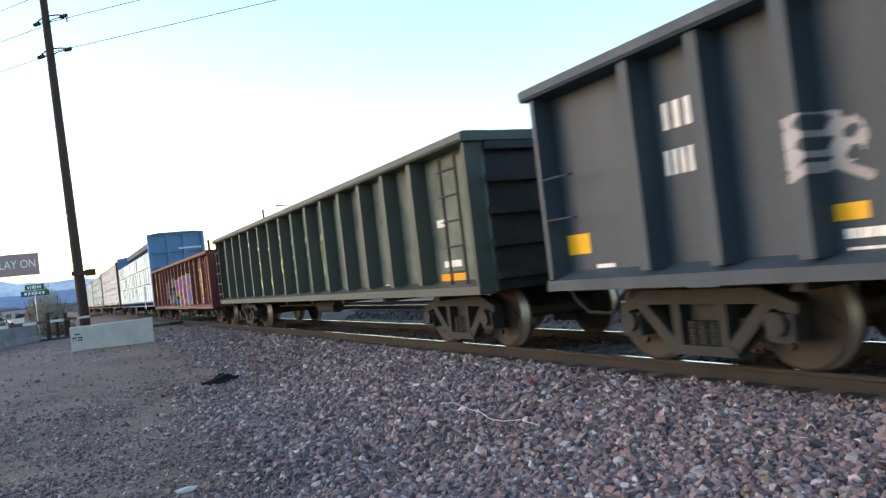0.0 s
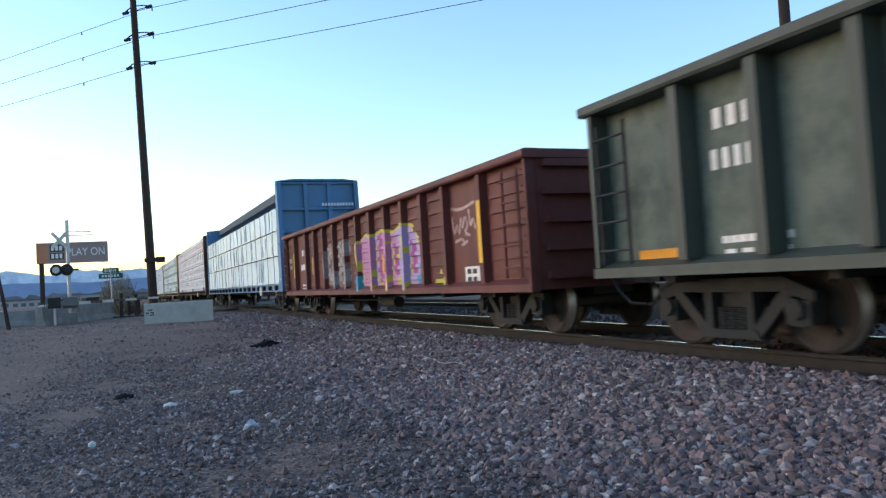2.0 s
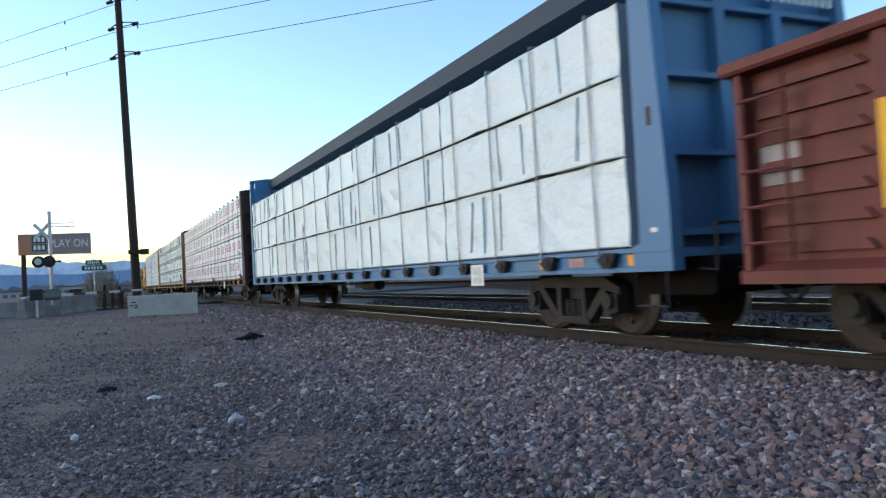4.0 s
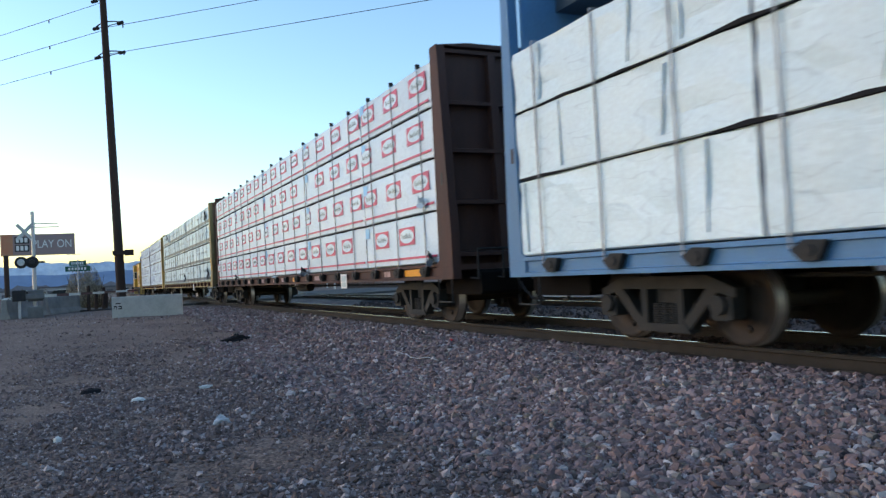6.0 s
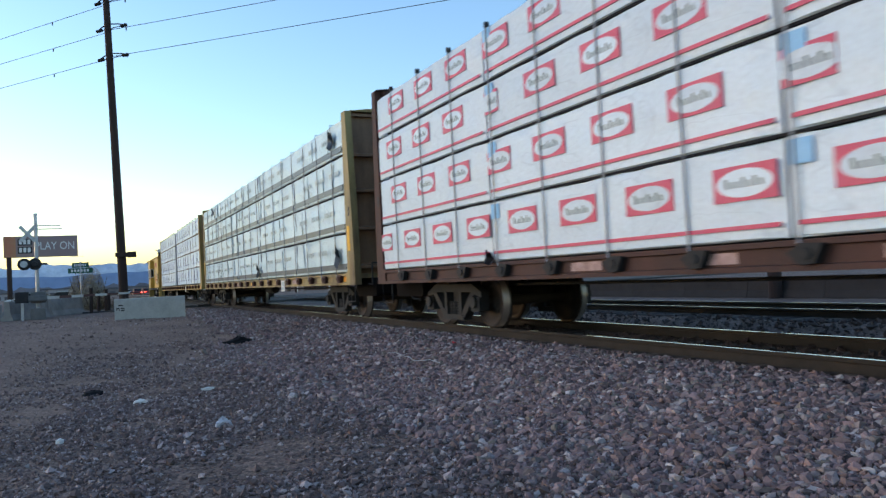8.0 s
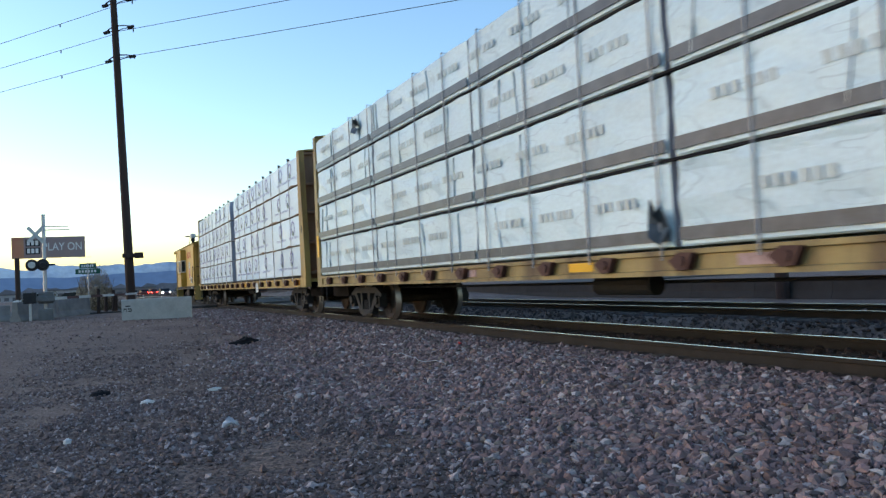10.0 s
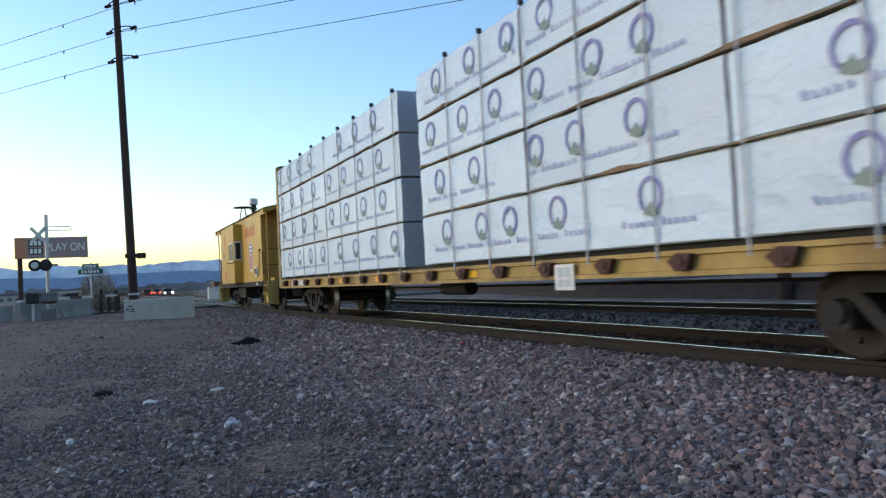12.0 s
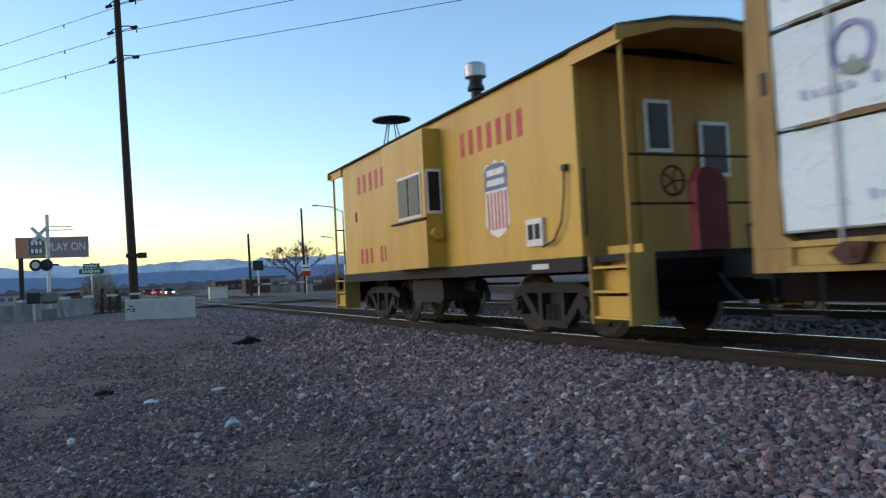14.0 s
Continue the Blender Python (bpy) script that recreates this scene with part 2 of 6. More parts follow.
    "print_text": material("pale_blue_wrap_print", (0.37, 0.43, 0.62), 0.4, 0, (0.53, 0.60, 0.70), 0.7, 5, 40, 0.0),
    "print_tree": material("green_wrap_print", (0.15, 0.24, 0.22), 0.4, 0, None, 0.4, 5, 40, 0.0),
    "sticker": material("sky_blue_sticker", (0.22, 0.50, 0.75), 0.4, 0, None, 0.2, 5, 40, 0.0),
    "strap_pale": material("pale_woven_strap", (0.45, 0.47, 0.5), 0.6, 0, (0.34, 0.36, 0.38), 0.5, 4, 60, 0.1),
    "strap": material("woven_strap", (0.27, 0.29, 0.31), 0.6, 0, (0.40, 0.42, 0.45), 0.5, 4, 60, 0.1),
    "leaf": material("dry_scrub", (0.11, 0.085, 0.05), 0.9, 0, (0.08, 0.075, 0.045), 0.6, 2, 20, 0.3, island=0.3),
    "bark": material("grey_bark", (0.10, 0.075, 0.055), 0.9, 0, None, 0.5, 4, 20, 0.3),
    # haze of distance is painted into the hill and mountain colours
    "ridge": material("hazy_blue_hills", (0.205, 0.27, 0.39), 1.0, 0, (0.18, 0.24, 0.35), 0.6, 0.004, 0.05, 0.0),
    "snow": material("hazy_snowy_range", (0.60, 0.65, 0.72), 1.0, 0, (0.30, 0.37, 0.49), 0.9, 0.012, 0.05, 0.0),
    "tan": material("tan_render", (0.40, 0.33, 0.26), 0.9, 0, None, 0.3, 0.5, 10, 0.1),
    "signred": material("sign_red", (0.5, 0.03, 0.03), 0.5, 0, None, 0.3, 4, 40, 0.0),
    "green": material("street_sign_green", (0.02, 0.10, 0.065), 0.5, 0, None, 0.3, 4, 40, 0.0),
    "board_grey": material("billboard_grey_print", (0.26, 0.19, 0.19), 0.6, 0, (0.32, 0.21, 0.19), 0.6, 0.4, 10, 0.0),
    "board_orange": material("billboard_orange_print", (0.44, 0.17, 0.10), 0.6, 0, (0.42, 0.26, 0.15), 0.7, 0.5, 10, 0.0),
    # real cloth litter, and the painted shade in gaps between lumber tiers
    "cloth": material("black_cloth_and_gap_shade", (0.012, 0.012, 0.014), 0.95, 0, None, 0.3, 6, 30, 0.4),
}
M["ground"] = dirt_material("dry_dirt")
# near-black, almost without gloss, for the boxes below the wagon ends
M["soot"] = material("near_black_steel", (0.008, 0.007, 0.007), 0.9, 0, (0.016, 0.014, 0.013), 0.5, 3, 30, 0.2, spec=0.05)
M["pack_end"] = material("grey_wrap_end", (0.33, 0.36, 0.42), 0.6, 0, (0.25, 0.27, 0.32), 0.6, 1.5, 30, 0.1)
M["kraft"] = material("brown_kraft_sheet", (0.24, 0.165, 0.10), 0.8, 0, (0.05, 0.036, 0.027), 0.9, 1.2, 30, 0.2)
M["ballast"] = stone_material("mixed_ballast_stone", [(0.060, 0.042, 0.043), (0.187, 0.122, 0.119), (0.234, 0.153, 0.146), (0.114, 0.081, 0.081), (0.400, 0.362, 0.350), (0.164, 0.107, 0.106), (0.180, 0.116, 0.106), (0.068, 0.048, 0.050), (0.169, 0.145, 0.125), (0.256, 0.181, 0.178), (0.098, 0.069, 0.070)])
M["bed"] = material("oily_dark_ballast_bed", (0.034, 0.028, 0.025), 0.95, 0, (0.018, 0.016, 0.015), 0.7, 3, 45, 0.8)
M["oily"] = stone_material("oily_dark_stone", [(0.019, 0.013, 0.012), (0.043, 0.027, 0.023), (0.072, 0.044, 0.037), (0.031, 0.021, 0.017)])
M["gravel"] = stone_material("dark_gravel", [(0.082, 0.057, 0.052), (0.147, 0.102, 0.092), (0.191, 0.134, 0.125), (0.104, 0.072, 0.066), (0.392, 0.331, 0.318), (0.129, 0.087, 0.080), (0.065, 0.046, 0.043)])


# ---- mesh helpers ----
def box(bm, x0, x1, y0, y1, z0, z1, mi=0):
    v = [bm.verts.new(c) for c in ((x0, y0, z0), (x1, y0, z0), (x1, y1, z0), (x0, y1, z0), (x0, y0, z1), (x1, y0, z1), (x1, y1, z1), (x0, y1, z1))]
    for q in ((0, 3, 2, 1), (4, 5, 6, 7), (0, 1, 5, 4), (1, 2, 6, 5), (2, 3, 7, 6), (3, 0, 4, 7)):
        bm.faces.new([v[i] for i in q]).material_index = mi


def cbox(bm, x0, x1, y0, y1, z0, z1, c=0.02, mi=0):
    """A box with its long edges chamfered."""
    prism(bm, [(y0 + c, z0), (y1 - c, z0), (y1, z0 + c), (y1, z1 - c), (y1 - c, z1), (y0 + c, z1), (y0, z1 - c), (y0, z0 + c)], x0, x1, "x", mi)


def prism(bm, outline, a, b, axis="x", mi=0):
    """Extrudes an outline: axis x takes (y, z), axis y takes (x, z), axis z takes (x, y)."""
    def at(p, s):
        return {"x": (s, p[0], p[1]), "y": (p[0], s, p[1]), "z": (p[0], p[1], s)}[axis]
    lo, hi = [bm.verts.new(at(p, a)) for p in outline], [bm.verts.new(at(p, b)) for p in outline]
    n = len(outline)
    fs = [bm.faces.new(lo[::-1]), bm.faces.new(hi)] + [bm.faces.new((lo[i], lo[(i + 1) % n], hi[(i + 1) % n], hi[i])) for i in range(n)]
    for f in fs:
        f.material_index = mi


def tube(bm, path, r, n=8, mi=0, r2=None):
    """A round bar along the points of path."""
    rings = []
    path = [Vector(p) for p in path]
    for i, p in enumerate(path):
        d = (path[min(i + 1, len(path) - 1)] - path[max(i - 1, 0)]).normalized()
        s = d.cross(Vector((0, 0, 1)) if abs(d.z) < 0.9 else Vector((0, 1, 0))).normalized()
        u = s.cross(d)
        k = r if r2 is None else r + (r2 - r) * i / (len(path) - 1)
        rings.append([bm.verts.new(p + (s * math.cos(a) + u * math.sin(a)) * k) for a in (2 * math.pi * j / n for j in range(n))])
    for a, b in zip(rings, rings[1:]):
        for j in range(n):
            bm.faces.new((a[j], a[(j + 1) % n], b[(j + 1) % n], b[j])).material_index = mi
    bm.faces.new(rings[0][::-1]).material_index = mi
    bm.faces.new(rings[-1]).material_index = mi


def lathe(bm, profile, n=28, axis="x", mis=None):
    """Turns (along, radius) pairs round the axis."""
    rings = []
    for a, r in profile:
        ring = []
        for j in range(n):
            c, s = math.cos(2 * math.pi * j / n) * r, math.sin(2 * math.pi * j / n) * r
            ring.append(bm.verts.new((a, c, s) if axis == "x" else (c, s, a)))
        rings.append(ring)
    for i, (a, b) in enumerate(zip(rings, rings[1:])):
        for j in range(n):
            bm.faces.new((a[j], a[(j + 1) % n], b[(j + 1) % n], b[j])).material_index = mis[i] if mis else 0
    bm.faces.new(rings[0][::-1]), bm.faces.new(rings[-1])


def part(name, bm, mats, parent=None, label="", at=None, smooth=False):
    """Links a bmesh as one mesh object under a thing or a part."""
    me = bpy.data.meshes.new(name)
    bmesh.ops.recalc_face_normals(bm, faces=bm.faces)
    bm.to_mesh(me)
    bm.free()
    for k in (mats if isinstance(mats, (list, tuple)) else [mats]):
        me.materials.append(M[k])
    if smooth:
        for p in me.polygons:
            p.use_smooth = True
    ob = new(name, me)
    if parent:
        ob.parent = parent
    if at:
        ob.matrix_basis = at if isinstance(at, Matrix) else Matrix.Translation(at)
    return tagged(ob, label)


def shared(name, me, parent, at, label=""):
    ob = new(name, me)
    ob.parent = parent
    ob.matrix_basis = at if isinstance(at, Matrix) else Matrix.Translation(at)
    return tagged(ob, label)


def thing(name, at, label, category, group="", kind=""):
    ob = new(name)
    ob.matrix_basis = Matrix.Translation(at)
    ob.empty_display_size = 0.3
    return tagged(ob, label, category, group, kind)


def bars(bm, y0, y1, z0, z1, x, n, gap=0.3, mi=0, thick=0.004):
    """Lettering that stands as n plain bars in a row on a car's side at x."""
    w = (y1 - y0) / n
    for i in range(n):
        box(bm, x - thick, x, y0 + i * w + w * gap / 2, y0 + (i + 1) * w - w * gap / 2, z0, z1, mi)


CX = 6.78                     # centre line of the near track
CX2 = 11.95                   # centre line of the far track
MOVERS, WHEELS = [], []       # (object, place at 7 s); (wheelset, place on its truck)


def run(t):
    """How far the train has gone since 7 s."""
    return 9.983 * (t - 7) - 0.0314 * (t - 7) ** 2


def rolling(ob, at):
    MOVERS.append((ob, at))
    return ob


# ---- ground, track and ballast ----
def smooth(a, b, v):
    u = max(0.0, min(1.0, (v - a) / (b - a)))
    return u * u * (3 - 2 * u)


def lay(x, y):
    """Height of the ground: ballast shoulders on both tracks, a dirt lot that rises to the crossing."""
    lot = -0.42 + 0.32 * smooth(14, 28, y)
    sh = smooth(2.4 + 1.3 * smooth(8, 30, y), 5.25, x)
    z = lot + (-0.150 - lot) * sh
    if x > 8.2:
        d = smooth(8.2, 9.0, x) - smooth(9.6, 10.4, x)
        z = -0.150 - 0.2 * d * (1 - smooth(30, 40, y))
    if x > 13.5:
        z = -0.150 - 0.27 * smooth(13.5, 14.6, x) * (1 - smooth(30, 42, y))
    if 41 < y < 60:
        z = min(z, -0.11)
    far = max(abs(x), abs(y)) - 120
    n = noise.noise((x * 0.45, y * 0.45, 0)) * 0.03 + noise.noise((x * 1.7, y * 1.7, 4)) * 0.012
    return z + n * (1 if abs(y) < 40 and not 5.2 < x < 8.3 else 0.15) - max(0, far) * 0.0005


def lines(stops):
    out = []
    for (a, b, st) in stops:
        v = a
        while v < b - 1e-6:
            out.append(v)
            v += st
    return out + [stops[-1][1]]


gx = lines([(-3000, -600, 400), (-600, -60, 60), (-60, -10, 5), (-10, -3, 0.7), (-3, 9.4, 0.22), (9.4, 16, 0.5), (16, 60, 4), (60, 600, 60), (600, 3400, 400)])
gy = lines([(-600, -60, 60), (-60, -6, 6), (-6, 1, 0.7), (1, 24, 0.24), (24, 62, 0.7), (62, 130, 4), (130, 600, 60), (600, 3800, 400)])
verts = [(x, y, lay(x, y)) for y in gy for x in gx]
nx = len(gx)
faces = [(j * nx + i, j * nx + i + 1, (j + 1) * nx + i + 1, (j + 1) * nx + i) for j in range(len(gy) - 1) for i in range(nx - 1)]
me = bpy.data.meshes.new("ground")
me.from_pydata(verts, [], faces)
me.materials.append(M["ground"])
for p in me.polygons:
    p.use_smooth = True
tagged(new("ground", me), "bare brown dirt lot strewn with gravel, reaching to the hills", "ground", kind="structure")


def stones(name, regions, mat, label, seed, patchy=False):
    """Loose stones as one joined mesh: regions of (x0, x1, y0, y1, number, size)."""
    rng = np.random.default_rng(seed)
    g = (1 + 5 ** 0.5) / 2
    ico = np.array([(-1, g, 0), (1, g, 0), (-1, -g, 0), (1, -g, 0), (0, -1, g), (0, 1, g), (0, -1, -g), (0, 1, -g), (g, 0, -1), (g, 0, 1), (-g, 0, -1), (-g, 0, 1)]) / 1.9
    ico_tri = np.array([(0, 11, 5), (0, 5, 1), (0, 1, 7), (0, 7, 10), (0, 10, 11), (1, 5, 9), (5, 11, 4), (11, 10, 2), (10, 7, 6), (7, 1, 8), (3, 9, 4), (3, 4, 2), (3, 2, 6), (3, 6, 8), (3, 8, 9), (4, 9, 5), (2, 4, 11), (6, 2, 10), (8, 6, 7), (9, 8, 1)])
    octa = np.array([(1, 0, 0), (0, 1, 0), (-1, 0, 0), (0, -1, 0), (0, 0, 1), (0, 0, -1)]) * 1.15
    octa_tri = np.array([(0, 1, 4), (1, 2, 4), (2, 3, 4), (3, 0, 4), (1, 0, 5), (2, 1, 5), (3, 2, 5), (0, 3, 5)])
    vs, fs, first = [], [], 0
    for x0, x1, y0, y1, num, size in regions:
        xs = np.where(x1 < 5.5, rng.uniform(x0, x1, num) + rng.normal(0, 0.45, num), rng.uniform(x0, x1, num))
        xs = np.where((xs > 5.2) | (rng.random(num) < 0.5), xs, xs + rng.normal(0, 0.3, num))
        ys = rng.uniform(y0, y1, num) + rng.normal(0, 1.2, num) * (y0 > 3)
        base, tri = (ico, ico_tri) if size > 0.03 and y1 < 17 and x1 < 5.9 else (octa, octa_tri)
        for x, y in zip(xs, ys):
            # loose gravel lies in drifts with bare dirt between them
            if patchy and noise.noise((x * 0.9, y * 0.6, 7)) + 0.5 * noise.noise((x * 2.6, y * 2.0, 3)) < rng.normal(0.0, 0.25) - 0.2:
                continue
            s = size * min(2.6, max(0.4, rng.lognormal(-0.05, 0.48)))
            a, b = rng.uniform(0, 6.283, 2)
            q = base * rng.uniform(0.5, 1.35, (len(base), 1)) * rng.uniform(0.85, 1.15, (len(base), 3)) * (rng.uniform(0.8, 1.45), rng.uniform(0.7, 1.15), rng.uniform(0.5, 0.95)) * s * 0.5
            ca, sa, cb, sb = math.cos(a), math.sin(a), math.cos((b - 3.14) * 0.28), math.sin((b - 3.14) * 0.28)
            q = np.stack([q[:, 0] * ca - q[:, 1] * sa, q[:, 0] * sa + q[:, 1] * ca, q[:, 2]], 1)
            q = np.stack([q[:, 0] * cb - q[:, 2] * sb, q[:, 1], q[:, 0] * sb + q[:, 2] * cb], 1)
            vs.append(q + (x, y, lay(x, y) + s * 0.16))
            fs.append(tri + first)
            first += len(base)
    v = np.concatenate(vs).astype(np.float32)
    f = np.concatenate(fs).reshape(-1)
    me = bpy.data.meshes.new(name)
    me.vertices.add(len(v))
    me.vertices.foreach_set("co", v.reshape(-1))
    me.loops.add(len(f))
    me.loops.foreach_set("vertex_index", f.astype(np.int32))
    k = len(f) // 3
    me.polygons.add(k)
    me.polygons.foreach_set("loop_start", np.arange(0, k * 3, 3, dtype=np.int32))
    me.polygons.foreach_set("loop_total", np.full(k, 3, dtype=np.int32))
    me.update(calc_edges=True)
    me.shade_flat()
    me.materials.append(M[mat])
    return tagged(new(name, me), label, "gravel", kind="stuff")


stones("ballast_stones", [(2.5, 5.78, 0.5, 9, 66000, 0.036), (2.2, 5.78, 9, 16, 30000, 0.040), (3.2, 5.78, 16, 36, 16000, 0.050), (2.6, 5.78, -6, 0.5, 5000, 0.055)],
       "ballast", "angular pinkish grey track ballast stones", 3)
stones("oily_ballast", [(6.15, 7.45, 1, 36, 9000, 0.045), (8.0, 10.9, 1, 30, 12000, 0.045), (11.4, 12.6, 1, 30, 2500, 0.055), (13.0, 14.5, 4, 34, 2500, 0.055)],
       "oily", "dark oily ballast stones between the rails", 4)
stones("loose_gravel", [(0.2, 2.8, 1.5, 10, 17000, 0.030), (-2.8, 0.6, 2.5, 13, 12000, 0.025), (-1.0, 3.4, 9, 18, 14000, 0.026), (-5, 3.8, 18, 36, 5000, 0.030), (-4, 2.8, -6, 2.5, 3000, 0.036), (-2.5, 3.0, 2.2, 10, 40000, 0.016)],
       "gravel", "small dark grey loose gravel on the dirt", 5, True)


def track(name, cx, label, near):
    tr = thing(name, (cx, 0, 0), label, "railway track", "railway tracks", "structure")
    prof = [(-0.075, -0.17), (0.075, -0.17), (0.075, -0.157), (0.012, -0.14), (0.009, -0.045), (0.036, -0.036), (0.036, -0.006), (0.030, 0.0), (0.024, 0.0008), (-0.020, 0.0008), (-0.028, 0.0), (-0.036, -0.006), (-0.036, -0.036), (-0.009, -0.045), (-0.012, -0.14), (-0.075, -0.157)]
    bm = bmesh.new()
    prism(bm, [(-1.55, -0.4), (1.55, -0.4), (1.5, -0.16), (1.3, -0.142), (-1.3, -0.142), (-1.42, -0.16)], -30, 41.9, "y")
    part("track_bed", bm, "bed", tr, "dark oily ballast bed")
    for s in (-0.7525, 0.7525):
        bm = bmesh.new()
        prism(bm, [(x + s, z) for x, z in prof], -60, 420, "y", 0)
        bmesh.ops.recalc_face_normals(bm, faces=bm.faces)
        for f in bm.faces:
            if f.normal.z > 0.4 and f.calc_center_median().z > 0.0006:
                f.material_index = 1
        part("rail", bm, ["rail", "railtop"], tr, "steel rail with a polished head and rusty web")
    bm = bmesh.new()
    cbox(bm, -1.3, 1.3, -0.115, 0.115, -0.32, -0.135, 0.012)
    me = mesh_of_tie(bm)
    for k in range(140 if near else 100):
        ob = shared("tie", me, tr, pose(random.uniform(-0.02, 0.02), -4 + k * 0.5 + random.uniform(-0.02, 0.02), random.uniform(-0.008, 0.0), 0, 0, random.uniform(-0.6, 0.6)))
    return tr


def mesh_of_tie(bm):
    ob = part("tie", bm, "tie")
    me = ob.data
    bpy.data.objects.remove(ob)
    return me


track("track_near", CX, "straight railway track with polished rails on timber ties", True)
track("track_far", CX2, "second railway track beyond the train", False)

# ---- the level crossing beyond ----
bm = bmesh.new()
for x0, x1 in ((-60, 5.2), (8.4, 10.4), (13.5, 160)):
    box(bm, x0, x1, 42, 58, -0.3, -0.03)
tagged(part("road", bm, "asphalt"), "worn asphalt road that crosses the tracks", "road", kind="structure")
for cx in (CX, CX2):
    cr = thing("crossing_panels", (cx, 42, -0.02), "concrete crossing panels between the rails", "crossing panel", "", "structure")
    pb = bmesh.new()
    cbox(pb, -0.64, 0.64, 0.01, 2.65, -0.25, 0.0, 0.015)
    pme = mesh_of_tie(pb)
    pme.materials[0] = M["old_concrete"]
    for k in range(6):
        shared("panel", pme, cr, (0, k * 2.667, 0))
    ob = bmesh.new()
    cbox(ob, 0.86, 1.5, 0.01, 2.65, -0.25, 0.0, 0.015)
    ome = mesh_of_tie(ob)
    ome.materials[0] = M["old_concrete"]
    for k in range(6):
        shared("panel", ome, cr, (0, k * 2.667, 0))
        shared("panel", ome, cr, pose(0, k * 2.667 + 2.66, 0, 0, 0, 180))


def run_of_wall(name, p0, p1, z0, z1, thick, label, category, foot=0.0, mat="concrete"):
    """A concrete wall between two points, battered towards its foot."""
    d = Vector((p1[0] - p0[0], p1[1] - p0[1], 0))
    L = d.length
    bm = bmesh.new()
    prism(bm, [(-thick / 2 - foot, 0), (thick / 2 + foot, 0), (thick / 2 + foot, 0.08), (thick / 2 + foot * 0.3, 0.3), (thick / 2, z1 - z0 - 0.02), (thick / 2 - 0.02, z1 - z0), (-thick / 2 + 0.02, z1 - z0), (-thick / 2, z1 - z0 - 0.02), (-thick / 2 - foot * 0.3, 0.3), (-thick / 2 - foot, 0.08)], 0, L, "y")
    ob = part(name, bm, mat, at=pose(p0[0], p0[1], z0, 0, 0, math.degrees(math.atan2(d.y, d.x)) - 90))
    return tagged(ob, label, category)


w = run_of_wall("concrete_barrier", (3.17, 28.75), (0.86, 29.1), -0.13, 0.64, 0.34, "pale concrete barrier block on the dirt beside the crossing", "concrete barrier")
for k, (y, z, a, b) in enumerate(((0.06, 0.3, 0.1, 0.02), (0.06, 0.24, 0.02, 0.08), (0.14, 0.22, 0.02, 0.1), (0.2, 0.3, 0.1, 0.02), (0.2, 0.22, 0.12, 0.02), (0.3, 0.22, 0.02, 0.1), (0.12, 0.4, 0.16, 0.02))):
    bm = bmesh.new()
    box(bm, -0.176, -0.171, 2.33 - y - a, 2.33 - y, z + 0.12, z + b + 0.14)
    part("painted_stroke", bm, "black", w, "small dark spray-painted stroke")
for a, b in (((-3.05, 36.3), (-1.75, 39.2)), ((-1.65, 39.5), (-0.35, 42.4))):
    run_of_wall("concrete_barrier", a, b, -0.12, 0.72, 0.2, "grey precast concrete road barrier near the crossing signal", "concrete barrier", 0.15, "grey_concrete")
run_of_wall("concrete_barrier", (-6.6, 37.5), (-3.4, 38.2), -0.12, 0.6, 0.2, "grey precast concrete road barrier near the crossing signal", "concrete barrier", 0.15, "grey_concrete")
y = -2.0
while y < 62:
    z1 = 0.18 + 0.1 * noise.noise((y * 0.3, 0, 0))
    run_of_wall("concrete_barrier", (20.6, y), (20.6, y + 3.0), -0.46, z1, 0.22, "weathered grey low concrete barrier beyond the far track", "concrete barrier", 0.12, "old_concrete")
    y += 3.015

# timber posts beside the barrier
for x, y, h in ((0.15, 42.0, 1.25), (0.5, 42.6, 1.0), (0.85, 42.2, 1.15), (0.98, 43.0, 0.9)):
    bm = bmesh.new()
    tube(bm, [(0, 0, -0.2), (0.02, 0, h)], 0.09, 9, 0, 0.08)
    tagged(part("timber_post", bm, "wood", at=(x, y, -0.1)), "short weathered timber post near the crossing", "timber post", "timber posts")

# ---- power poles and wires ----
P1, P2 = Vector((1.62, 40.0, -0.15)), Vector((20.3, 17.8, -0.4))


def power_pole(base, height, lean, label, arms):
    po = thing("power_pole", base, label, "power pole", "power poles")
    bm = bmesh.new()
    tube(bm, [(lean * k / 8 * 1.0, 0, -0.3 if k == 0 else height * k / 8) for k in range(9)], 0.22, 14, 0, 0.145)
    part("shaft", bm, "wood", po)
    along = (P2 - P1).normalized()
    for z in arms:
        c = Vector((lean * z / height, 0, z))
        bm = bmesh.new()
        for s in (-1, 1):
            reach = 1.25 if s > 0 else 0.75
            e = c + along * s * reach + Vector((0, 0, -0.12))
            tube(bm, [c + Vector((0, 0, 0.12)), c + along * s * reach * 0.5 + Vector((0, 0, 0.03)), e], 0.03, 6)
            tube(bm, [c + Vector((0, 0, -0.22)), c + along * s * reach * 0.3 + Vector((0, 0, -0.12)), e], 0.022, 6)
            for k in range(4):
                q = e - along * s * (0.05 + k * 0.09)
                tube(bm, [q - along * 0.025, q + along * 0.025], 0.085, 8)
        part("insulator", bm, "grime", po)
    return po


